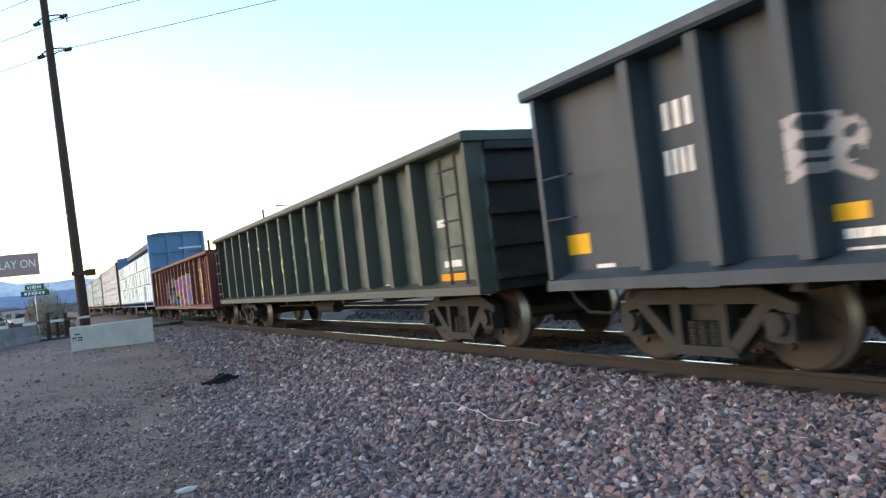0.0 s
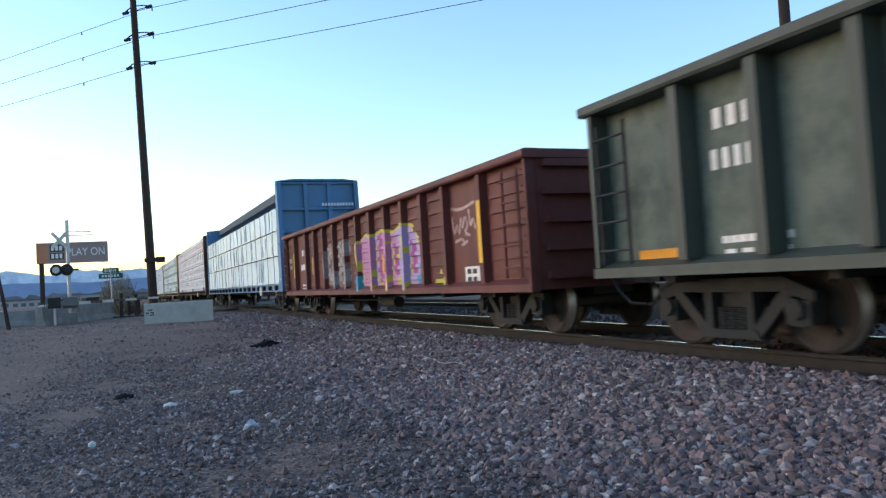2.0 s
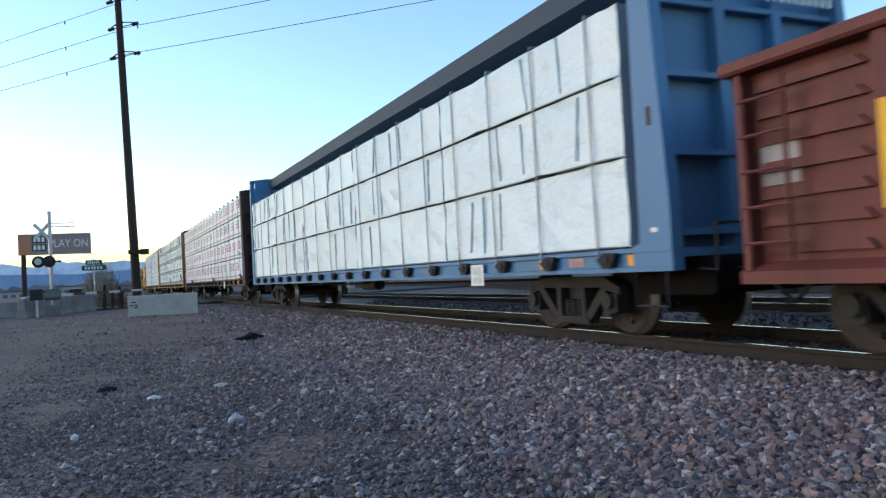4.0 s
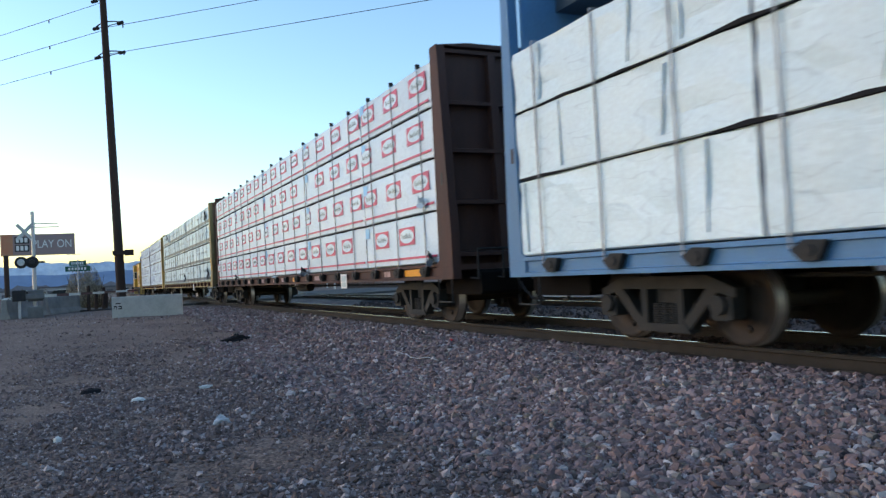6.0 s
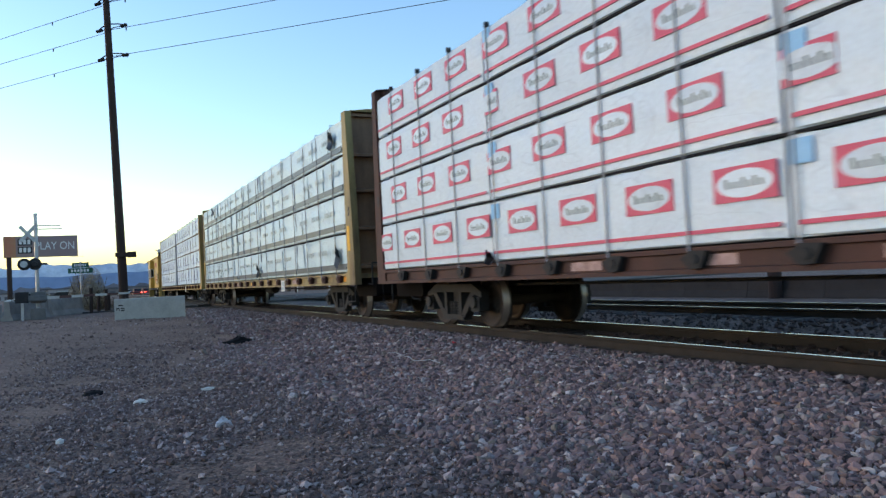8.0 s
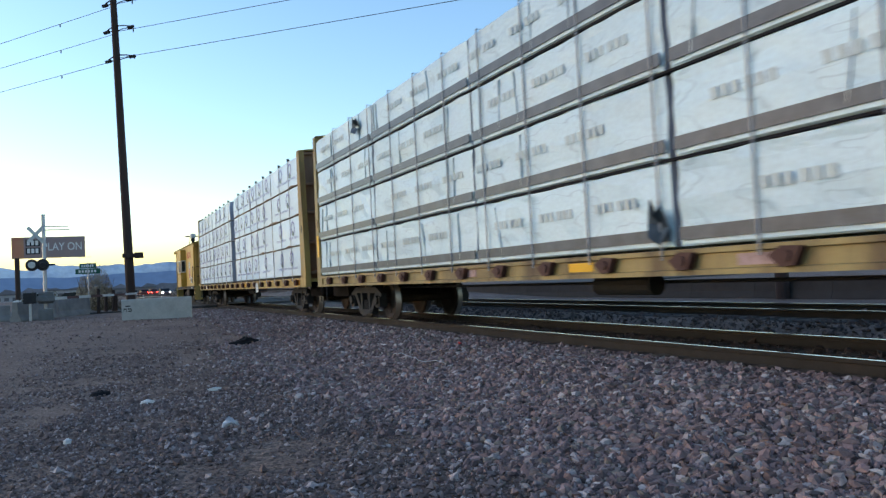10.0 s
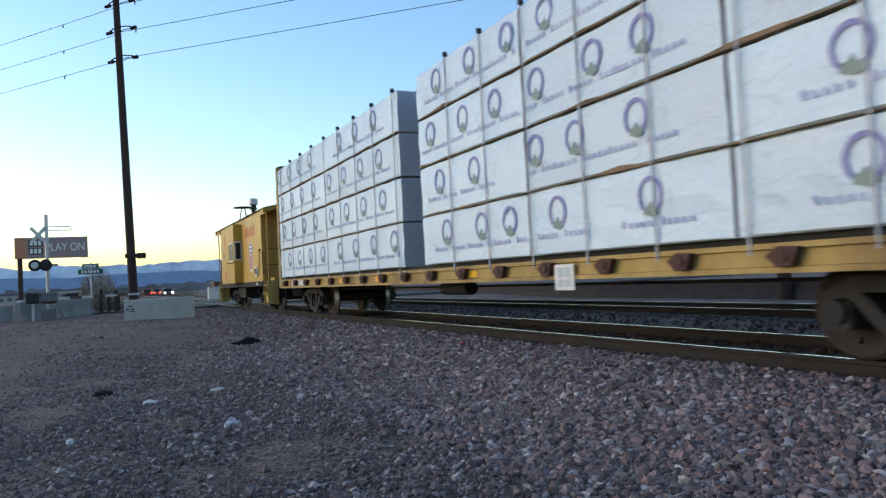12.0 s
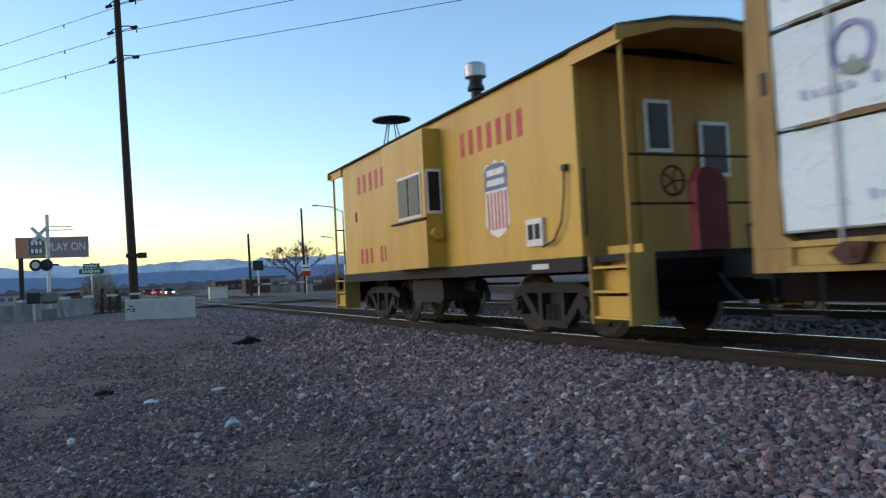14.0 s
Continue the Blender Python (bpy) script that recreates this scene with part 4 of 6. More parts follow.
tagged(part("wire_scrap", bm, "strap"), "thin pale length of old wire lying on the ballast", "litter")


# ---- rolling stock ----
def mesh_of(name, bm, mats, smooth=False):
    ob = part(name, bm, mats, smooth=smooth)
    me = ob.data
    bpy.data.objects.remove(ob)
    return me


def truck_meshes():
    bm = bmesh.new()
    cbox(bm, -0.95, 0.95, -0.2, 0.2, 0.42, 0.66, 0.04)
    lathe_bm = bmesh.new()
    # one pair of wheels on its axle, about the x axis
    side = [(-0.80, 0.10), (-0.80, 0.20), (-0.785, 0.22), (-0.775, 0.36), (-0.81, 0.385), (-0.81, 0.435), (-0.69, 0.445), (-0.685, 0.47), (-0.66, 0.47), (-0.655, 0.38), (-0.70, 0.36), (-0.72, 0.2), (-0.70, 0.12), (-0.66, 0.085)]
    mis = [0, 0, 0, 0, 0, 1, 0, 0, 0, 0, 0, 0, 0]
    full = [(-1.02, 0.07), (-0.82, 0.085)] + side + [(-x, r) for x, r in reversed(side)] + [(0.82, 0.085), (1.02, 0.07)]
    lathe(lathe_bm, full, 32, "x", [0, 0] + mis + [0] + mis[::-1] + [0, 0])
    for s in (-1, 1):
        for k in range(3):
            a = k * 2.094
            box(lathe_bm, s * 0.79 - 0.012, s * 0.79 + 0.012, math.cos(a) * 0.27 - 0.03, math.cos(a) * 0.27 + 0.03, math.sin(a) * 0.27 - 0.03, math.sin(a) * 0.27 + 0.03)
    fb = bmesh.new()
    t = 0.07
    # cast side frame: top member, sloping ends, bottom member, columns and pedestals
    prism(fb, [(-1.05, 0.50), (-1.05, 0.60), (-0.70, 0.74), (0.70, 0.74), (1.05, 0.60), (1.05, 0.50), (0.68, 0.60), (-0.68, 0.60)], -t, t)
    for s in (-1, 1):
        prism(fb, [(s * 0.70, 0.63), (s * 0.84, 0.60), (s * 0.40, 0.16), (s * 0.26, 0.20)], -t, t)
        prism(fb, [(s * 0.33, 0.18), (s * 0.23, 0.18), (s * 0.23, 0.62), (s * 0.33, 0.62)], -t * 1.1, t * 1.1)
        prism(fb, [(s * 0.75, 0.30), (s * 0.75, 0.52), (s * 1.03, 0.52), (s * 1.03, 0.30), (s * 0.95, 0.28), (s * 0.83, 0.28)], -t * 1.5, t * 1.2)
        tube(fb, [(-t * 1.5, s * 0.875, 0.44), (-t * 2.2, s * 0.875, 0.44)], 0.10, 12)
    prism(fb, [(-0.42, 0.13), (0.42, 0.13), (0.36, 0.22), (-0.36, 0.22)], -t * 1.2, t * 1.2)
    sb = bmesh.new()
    for y in (-0.13, 0.0, 0.13):
        prof = []
        for k in range(9):
            prof += [(0.22 + k * 0.026, 0.052), (0.233 + k * 0.026, 0.062)]
        ring = bmesh.new()
        lathe(ring, prof, 10, "z")
        for v in ring.verts:
            v.co.y += y
        me = bpy.data.meshes.new("tmp")
        ring.to_mesh(me)
        ring.free()
        sb.from_mesh(me)
        bpy.data.meshes.remove(me)
    return (mesh_of("truck", bm, "grime"), mesh_of("wheelset", lathe_bm, ["wheel", "tread"], True),
            mesh_of("side_frame", fb, "grime"), mesh_of("spring", sb, "grime"))


TRUCK_ME, WHEEL_ME, FRAME_ME, SPRING_ME = truck_meshes()
WHEEL_R = 0.44


def add_truck(car, y):
    tr = shared("truck", TRUCK_ME, car, (0, y, 0))
    for s in (-1, 1):
        shared("side_frame", FRAME_ME, tr, Matrix.Translation((s * 0.99, 0, 0)) @ pose(0, 0, 0, 0, 0, 0 if s < 0 else 180))
        shared("spring", SPRING_ME, tr, (s * 0.99, 0, 0))
        ws = shared("wheelset", WHEEL_ME, tr, (0, s * 0.885, WHEEL_R))
        WHEELS.append((ws, (0, s * 0.885, WHEEL_R)))


def add_couplers(car, ya, yb):
    """Drawbars and air hoses at both ends, and the sill between them."""
    for y, s in ((ya, -1), (yb, 1)):
        bm = bmesh.new()
        cbox(bm, -0.13, 0.13, min(y, y + s * 0.5), max(y, y + s * 0.5), 0.72, 0.98, 0.03)
        prism(bm, [(-0.2, 0.70), (0.16, 0.70), (0.22, 0.82), (0.16, 0.98), (-0.2, 0.98)], y + s * 0.5, y + s * 0.78, "y")
        part("coupler", bm, "grime", car)
        bm = bmesh.new()
        tube(bm, [(-0.3, y + s * 0.1, 0.78), (-0.34, y + s * 0.3, 0.6), (-0.3, y + s * 0.5, 0.42), (-0.22, y + s * 0.7, 0.40)], 0.025, 6)
        part("air_hose", bm, "black", car)


def ladder(car, x, y0, y1, z0, z1, n, mat, name="ladder"):
    bm = bmesh.new()
    for y in (y0, y1):
        tube(bm, [(x, y, z0), (x, y, z1)], 0.022, 6)
    for i in range(n):
        z = z0 + (z1 - z0) * (i + 0.5) / n
        tube(bm, [(x - 0.02, y0 - 0.04, z), (x - 0.02, y1 + 0.04, z)], 0.016, 6)
    return part(name, bm, mat, car)


def underframe(car, ya, yb, z, mat="grime"):
    bm = bmesh.new()
    box(bm, -0.35, 0.35, ya, yb, z - 0.12, z)
    for k in range(int((yb - ya) / 2.0)):
        y = ya + 1.2 + k * 2.0
        box(bm, -1.4, 1.4, y - 0.06, y + 0.06, z - 0.1, z)
    part("centre_sill", bm, mat, car)
    bm = bmesh.new()
    tube(bm, [(-0.75, (ya + yb) / 2 - 0.6, z - 0.24), (-0.75, (ya + yb) / 2 + 0.5, z - 0.24)], 0.13, 14)
    part("air_tank", bm, mat, car)
    bm = bmesh.new()
    tube(bm, [(-0.55, ya + 3.0, z - 0.22), (-0.55, yb - 3.0, z - 0.22)], 0.025, 6)
    part("brake_rod", bm, mat, car)


def gondola(name, y0, y1, z0, z1, mat, ribs, label, corrugated=False, trucks=(1.6, 1.6), depth=0.24):
    """An open-topped gondola; y0 its leading end, the side nearest the camera at local x = -1.5."""
    yc = (y0 + y1) / 2
    car = thing(name, (CX, yc, 0), label, "railway wagon", "wagons of the train")
    rolling(car, (CX, yc, 0))
    a, b = y0 - yc, y1 - yc
    p = 1.56 - depth
    bm = bmesh.new()
    for s in (-1, 1):
        box(bm, -p if s < 0 else p - 0.04, 0.04 - p if s < 0 else p, a, b, z0, z1 - 0.06)
        if corrugated:
            rb = [a] + [r - yc for r in ribs] + [b]
            for i, (u, v) in enumerate(zip(sorted(rb), sorted(rb)[1:])):
                if v - u < 0.5 or (abs(u + yc + 27.8) < 0.6 and s < 0) or (abs(u + yc + 40.1) < 0.2):
                    continue
                for k in range(7):
                    z = z0 + 0.24 + k * 0.235
                    prism(bm, [(u + 0.19, z), (v - 0.19, z), (v - 0.27, z + 0.085), (u + 0.27, z + 0.085)], s * p, s * (p + 0.045))
    # grey-green plates take the lit tone; ribs and chords keep the shaded one
    part("side_wall", bm, "gondola_panel" if mat == "gondola" else mat, car)
    bm = bmesh.new()
    box(bm, 0.04 - p, p - 0.04, a + 0.1, b - 0.1, z0 + 0.1, z0 + 0.16)
    part("floor_plate", bm, mat, car)
    for y, s in ((a, -1), (b, 1)):
        bm = bmesh.new()
        box(bm, 0.05 - p, p - 0.05, y if s < 0 else y - 0.05, y + 0.05 if s < 0 else y, z0, z1 - 0.06)
        part("end_wall", bm, "black" if mat.startswith("gondola") else mat, car)
        for k in range(5):
            bm = bmesh.new()
            z = z0 + 0.15 + k * (z1 - z0 - 0.4) / 4
            box(bm, -1.3, 1.3, min(y + s * 0.001, y + s * 0.1), max(y + s * 0.001, y + s * 0.1), z, z + 0.1)
            part("end_rib", bm, "black" if mat.startswith("gondola") else mat, car)
    # top chord all round, with a rounded outer lip
    for s in (-1, 1):
        bm = bmesh.new()
        prism(bm, [(s * (p - 0.05), z1 - 0.13), (s * 1.60, z1 - 0.13), (s * 1.62, z1 - 0.10), (s * 1.62, z1 - 0.02), (s * 1.58, z1), (s * (p - 0.05), z1)], a - 0.06, b + 0.06, "y")
        part("top_chord", bm, mat, car)
        bm = bmesh.new()
        e = a - 0.06 if s < 0 else b - 0.08
        box(bm, 0.05 - p, p - 0.05, e, e + 0.14, z1 - 0.13, z1 - 0.004)
        part("end_chord", bm, mat, car)
    rib = bmesh.new()
    prism(rib, [(-0.085, 0), (0.085, 0), (0.065, -depth), (-0.065, -depth)], z0 + 0.14, z1 - 0.135, "z")
    for v in rib.verts:
        v.co = Vector((v.co.y, v.co.x, v.co.z))
    me = mesh_of("rib", rib, mat)
    for r in ribs:
        shared("rib", me, car, (-p, r - yc, 0))
        shared("rib", me, car, pose(p, r - yc, 0, 0, 0, 180))
    for s in (-1, 1):
        bm = bmesh.new()
        prism(bm, [(s * p, z0 - 0.02), (s * 1.56, z0 - 0.02), (s * 1.56, z0 + 0.09), (s * p, z0 + 0.17)], a, b, "y")
        part("side_sill", bm, mat, car)
        for y in (a, b - 0.12):
            bm = bmesh.new()
            box(bm, p if s > 0 else -1.56, -p if s < 0 else 1.56, y, y + 0.07, z0 + 0.1, z1 - 0.134)
            part("corner_post", bm, mat, car)
    underframe(car, a + 0.3, b - 0.3, z0)
    add_couplers(car, a, b)
    add_truck(car, a + trucks[0])
    add_truck(car, b - trucks[1])
    SIDE[car.name] = (p, depth)
    return car, yc


SIDE, DRIFT = {}, {}          # recessed side panels of the gondolas; how marks sit along them


def drift(car, y):
    k, ref = DRIFT.get(car.name, (0, 0))
    return y + k * (y - ref) * (1 - min(1, max(0, (y + 30.5) / 1.5)) if ref == -40.4 else 1)


def sprayed(car, yc, y0, y1, z0, z1, ribs, test, mats, base=-1.5, cell=0.028, name="graffiti", label="", pressed=None, flank=True):
    """Paint that follows panels and ribs: small flat cells where test(y, z) gives a colour number."""
    base, deep = -SIDE[car.name][0], SIDE[car.name][1]
    bm = bmesh.new()
    ny, nz = int((y1 - y0) / cell), int((z1 - z0) / cell)
    for i in range(ny):
        y = y0 + i * cell
        near = min(abs(y + cell / 2 - r) for r in ribs)
        x = base - (deep + 0.005 if near < 0.07 else 0.005)
        if 0.07 <= near < 0.09:
            continue
        ty = y + cell / 2 + (drift(car, y) - y) * -1
        j = 0
        while j < nz:
            zc = z0 + (j + 0.5) * cell
            c = test(ty, zc)
            k = j + 1
            if pressed is not None and near >= 0.09:
                w = (zc - pressed) % 0.235
                x = base - (0.049 if w < 0.085 and near > 0.2 else 0.004)
            else:
                while k < nz and c is not None and test(ty, z0 + (k + 0.5) * cell) == c:
                    k += 1
            if c is not None:
                v = [bm.verts.new(p) for p in ((x, y - yc, z0 + j * cell), (x, y - yc + cell, z0 + j * cell), (x, y - yc + cell, z0 + k * cell), (x, y - yc, z0 + k * cell))]
                bm.faces.new(v).material_index = c
            j = k
    # the flank of each rib that faces forward takes the paint too
    for r in ribs:
        if not flank or not y0 < r < y1:
            continue
        ty = r - 0.08 - (drift(car, r) - r)
        for j in range(nz):
            c = test(ty, z0 + (j + 0.5) * cell)
            if c is not None:
                v = [bm.verts.new(p) for p in ((base, r - yc - 0.089, z0 + j * cell), (base - deep, r - yc - 0.069, z0 + j * cell), (base - deep, r - yc - 0.069, z0 + (j + 1) * cell), (base, r - yc - 0.089, z0 + (j + 1) * cell))]
                bm.faces.new(v).material_index = c
    return part(name, bm, mats, car, label)


def near_line(y, z, pts, w):
    for (a, b), (c, d) in zip(pts, pts[1:]):
        u = max(0, min(1, ((y - a) * (c - a) + (z - b) * (d - b)) / max((c - a) ** 2 + (d - b) ** 2, 1e-6)))
        if (y - a - u * (c - a)) ** 2 + (z - b - u * (d - b)) ** 2 < w * w:
            return True
    return False


def mark(car, name, mat, y0, y1, z0, z1, yc, n=1, gap=0.0, x=-1.5, label=""):
    if car.name in SIDE:
        x = -SIDE[car.name][0] if x == -1.5 else x
        y0, y1 = drift(car, y0), drift(car, y1)
    if n > 1 and name in ("reporting_mark", "number_mark", "lettering_mark"):
        w = (y1 - y0) / n
        for i in range(n):
            bm = bmesh.new()
            bars(bm, y0 - yc + i * w, y0 - yc + (i + 1) * w, z0, z1, x, 1, gap)
            part(name, bm, mat, car, label)
        return None
    bm = bmesh.new()
    bars(bm, y0 - yc, y1 - yc, z0, z1, x, n, gap)
    return part(name, bm, mat, car, label)


# leading grey gondola
ribs_a = [-62.78 - 0.82 * k for k in range(17)]
car_a, ya = gondola("gondola_wagon", -77.7, -61.25, 0.83, 2.99, "gondola_b", ribs_a, "weathered dark grey steel gondola wagon with vertical ribs")
mark(car_a, "reporting_mark", "white", -63.46, -62.94, 2.18, 2.42, ya, 4, 0.45)
mark(car_a, "number_mark", "white", -63.48, -62.92, 1.78, 2.0, ya, 6, 0.45)
mark(car_a, "reflector", "bright", -61.75, -61.38, 1.17, 1.38, ya)
mark(car_a, "reflector", "bright", -64.76, -64.5, 1.21, 1.33, ya)
mark(car_a, "data_stencil", "white", -64.9, -64.56, 1.08, 1.15, ya, 3, 0.1)
mark(car_a, "data_stencil", "white", -64.88, -64.58, 0.95, 1.02, ya, 3, 0.1)
mark(car_a, "data_stencil", "white", -62.1, -61.82, 1.01, 1.05, ya, 4, 0.2)
mark(car_a, "data_stencil", "white", -62.1, -61.82, 0.95, 0.99, ya, 4, 0.2)
sprayed(car_a, ya, -64.85, -64.2, 1.4, 2.0, ribs_a, lambda y, z: 0 if (y + 64.5) ** 2 / 0.10 + (z - 1.78) ** 2 / 0.045 < 1 and math.sin(y * 31) + math.sin(z * 43 + y * 9) > -0.5 or near_line(y, z, [(-64.8, 1.5), (-64.55, 1.62), (-64.25, 1.5)], 0.035) else None,
        ["silver"], cell=0.016, label="pale silver scrawl sprayed on the panel")
for z in (1.55, 1.98):
    bm = bmesh.new()
    tube(bm, [(-1.57, -61.45 - ya, z), (-1.6, -61.45 - ya, z), (-1.6, -61.9 - ya, z), (-1.57, -61.9 - ya, z)], 0.014, 6)
    part("grab_iron", bm, "black", car_a)

# second gondola, grey-green, with a thin yellow scrawl
ribs_b = [-44.66 - 1.033 * k for k in range(14)]
car_b, yb = gondola("gondola_wagon", -59.78, -43.12, 0.82, 2.86, "gondola", ribs_b, "weathered grey-green steel gondola wagon with thin yellow graffiti")
DRIFT[car_b.name] = (0.022, -58.0)
mark(car_b, "reporting_mark", "white", -45.95, -45.2, 2.22, 2.42, yb, 4, 0.45)
mark(car_b, "number_mark", "white", -46.05, -45.15, 1.82, 2.02, yb, 6, 0.45)
for y0, y1 in ((-59.05, -58.3), (-55.85, -55.4), (-52.88, -52.42), (-50.45, -50.15), (-44.88, -44.0)):
    mark(car_b, "reflector", "orange", y0, y1, 0.99, 1.09, yb)
mark(car_b, "data_stencil", "white", -46.1, -45.25, 1.09, 1.16, yb, 8, 0.15)
mark(car_b, "data_stencil", "white", -46.1, -45.25, 0.97, 1.03, yb, 4, 0.4)
mark(car_b, "data_stencil", "white", -54.75, -54.5, 0.93, 1.05, yb)
mark(car_b, "data_stencil", "white", -54.75, -54.5, 1.08, 1.12, yb)
mark(car_b, "data_stencil", "white", -56.75, -56.25, 0.97, 1.0, yb, 4, 0.1)
mark(car_b, "data_stencil", "white", -58.95, -58.45, 1.18, 1.27, yb, 5, 0.15)
mark(car_b, "data_stencil", "white", -58.62, -58.35, 1.75, 1.86, yb, 3, 0.2)
ladder(car_b, -1.6, -59.58 - yb, -59.16 - yb, 0.95, 2.6, 5, "black")
ladder(car_b, -1.6, -43.9 - yb, -43.4 - yb, 0.95, 2.55, 5, "black")
def rounded(pts, times_=2):
    """Cuts the corners of a line of points."""
    for _ in range(times_):
        out = [pts[0]]
        for (a, b), (c, d) in zip(pts, pts[1:]):
            out += [(a * 0.75 + c * 0.25, b * 0.75 + d * 0.25), (a * 0.25 + c * 0.75, b * 0.25 + d * 0.75)]
        pts = out + [pts[-1]]
    return pts


SCRAWL = [[(-53.11, 2.02), (-53.34, 2.25), (-53.67, 2.14), (-53.69, 1.96), (-53.32, 1.83), (-53.65, 1.74), (-53.49, 1.63), (-53.72, 1.29), (-53.44, 1.14), (-53.2, 1.18), (-53.05, 1.92)],
          [(-52.01, 2.08), (-52.29, 2.27), (-52.6, 2.2), (-52.67, 1.88), (-52.48, 1.81), (-52.69, 1.38), (-52.31, 1.22), (-52.1, 1.79)],
          [(-50.86, 2.29), (-51.06, 2.02), (-51.37, 2.29), (-51.53, 1.95), (-50.88, 1.77), (-50.74, 1.54), (-51.26, 1.35), (-51.34, 1.12), (-51.69, 1.03)]]
SCRAWL += [[(-51.25, 1.83), (-51.57, 1.72), (-51.04, 1.6), (-51.35, 1.5)], [(-49.77, 2.07), (-50.16, 2.24), (-50.25, 1.9), (-49.88, 1.79), (-50.06, 1.44), (-50.35, 1.69)],
           [(-49.73, 1.38), (-49.97, 1.05), (-50.48, 1.08)], [(-48.74, 2.16), (-49.18, 2.13), (-48.78, 1.63), (-49.08, 1.44), (-49.06, 1.66), (-48.75, 1.81)],
           [(-48.69, 1.41), (-48.93, 1.05), (-49.32, 1.25)], [(-47.77, 2.33), (-48.21, 2.24), (-47.82, 1.79), (-48.1, 1.6)]]
SCRAWL = [rounded(ln) for ln in SCRAWL]
for ln in SCRAWL:
    lo, hi = min(p[0] for p in ln) - 0.1, max(p[0] for p in ln) + 0.1
    sprayed(car_b, yb, lo, hi, 1.0, 2.55, ribs_b, lambda y, z: 0 if near_line((y + 1.276) / 0.978, z, ln, 0.036 + 0.014 * math.sin(y * 13 + z * 7)) else None, ["acid"], cell=0.02, flank=False, label="thin yellow-green spray scrawl")

# oxide red gondola with pressed panels and a large tag
ribs_c = [-26.6, *[-28.15 - 1.05 * k for k in range(11)], -40.1]
car_c, yc_ = gondola("gondola_wagon", -41.62, -25.15, 0.67, 2.64, "oxide", ribs_c, "oxide red ribbed gondola wagon with a pink and yellow tag", True, depth=0.13)
DRIFT[car_c.name] = (0.025, -40.4)
mark(car_c, "reporting_mark", "white", -27.75, -27.15, 1.86, 2.04, yc_, 2, 0.35)
mark(car_c, "number_mark", "white", -27.98, -27.0, 1.42, 1.6, yc_, 6, 0.2)
mark(car_c, "data_stencil", "white", -27.9, -27.1, 0.92, 0.98, yc_, 7, 0.42)
mark(car_c, "data_stencil", "white", -27.9, -27.1, 0.82, 0.87, yc_, 5, 0.3)
mark(car_c, "reflector", "bright", -26.64, -26.55, 1.2, 2.0, yc_, x=-1.562)
mark(car_c, "reflector", "bright", -28.78, -28.70, 1.25, 1.75, yc_, x=-1.482)
mark(car_c, "reflector", "bright", -33.47, -33.37, 1.15, 1.62, yc_, x=-1.42)
mark(car_c, "reflector", "bright", -40.17, -40.05, 1.12, 2.1, yc_, x=-1.562)
mark(car_c, "orange_streak", "orange", -35.62, -35.5, 1.1, 1.5, yc_, x=-1.575)
mark(car_c, "data_panel", "white", -39.78, -39.25, 0.80, 1.08, yc_)
mark(car_c, "data_panel_print", "black", -39.72, -39.31, 0.96, 1.04, yc_, 2, 0.3, x=-SIDE[car_c.name][0] - 0.006)
mark(car_c, "data_panel_print", "black", -39.72, -39.31, 0.84, 0.91, yc_, 2, 0.3, x=-SIDE[car_c.name][0] - 0.006)
ladder(car_c, -1.6, -41.45 - yc_, -41.0 - yc_, 0.85, 2.4, 5, "oxide")
ladder(car_c, -1.6, -25.75 - yc_, -25.32 - yc_, 0.85, 2.4, 5, "oxide")
mark(car_c, "grey_panel", "silver", -25.75, -25.35, 1.5, 1.85, yc_, x=-1.44)


def big_tag(y, z):
    """A balloon-lettered tag: yellow rim, pink and lilac fill, with darker strokes."""
    u = -y                                    # 33.2 to 37.6 along the side
    top = 1.55 + 0.42 * math.sin(min(max((u - 33.2) / 1.0, 0), 1) * math.pi / 2) + 0.10 * abs(math.sin((u - 33.2) * 2.35)) - max(0, u - 37.0) * 0.9
    if u < 33.3 or u > 37.6 or z > top:
        return 5 if 33.15 < u < 34.1 and z < 1.08 - (u - 33.5) * 0.3 else None
    left = 33.55 + max(0, 1.6 - z) * 0.25 - max(0, z - 1.3) * 0.2
    if u < left:
        return 5 if z < 1.08 else None
    if z > top - 0.07 or u < left + 0.09 or u > 37.5:
        return 0
    for k, c in enumerate((34.75, 35.75, 36.75)):
        if abs(u - c - 0.12 * math.sin(z * 5 + k)) < 0.035 and z < top - 0.25:
            return 0
        if abs(u - c - 0.28) < 0.12 and 1.05 < z < top - 0.3:
            return 3
    if (u - 36.2) ** 2 / 0.12 + (z - 1.45) ** 2 / 0.02 < 1 or near_line(u, z, [(36.0, 0.72), (36.25, 0.98), (36.55, 0.72)], 0.06) or near_line(u, z, [(34.9, 1.0), (35.2, 0.72)], 0.05):
        return 0
    if u > 37.1 + max(0, z - 0.8) * 0.6 and z < 1.3:
        return 5
    return 1 if u < 34.7 or 35.2 < u < 36.1 else (3 if 34.95 < u < 35.2 else 2)


sprayed(car_c, yc_, -37.75, -32.8, 0.72, 2.25, ribs_c, big_tag, ["lemon", "pink", "lilac", "magenta", "lemon", "cyan"], pressed=0.91, cell=0.018, label="large pink, lilac and yellow balloon-letter tag")


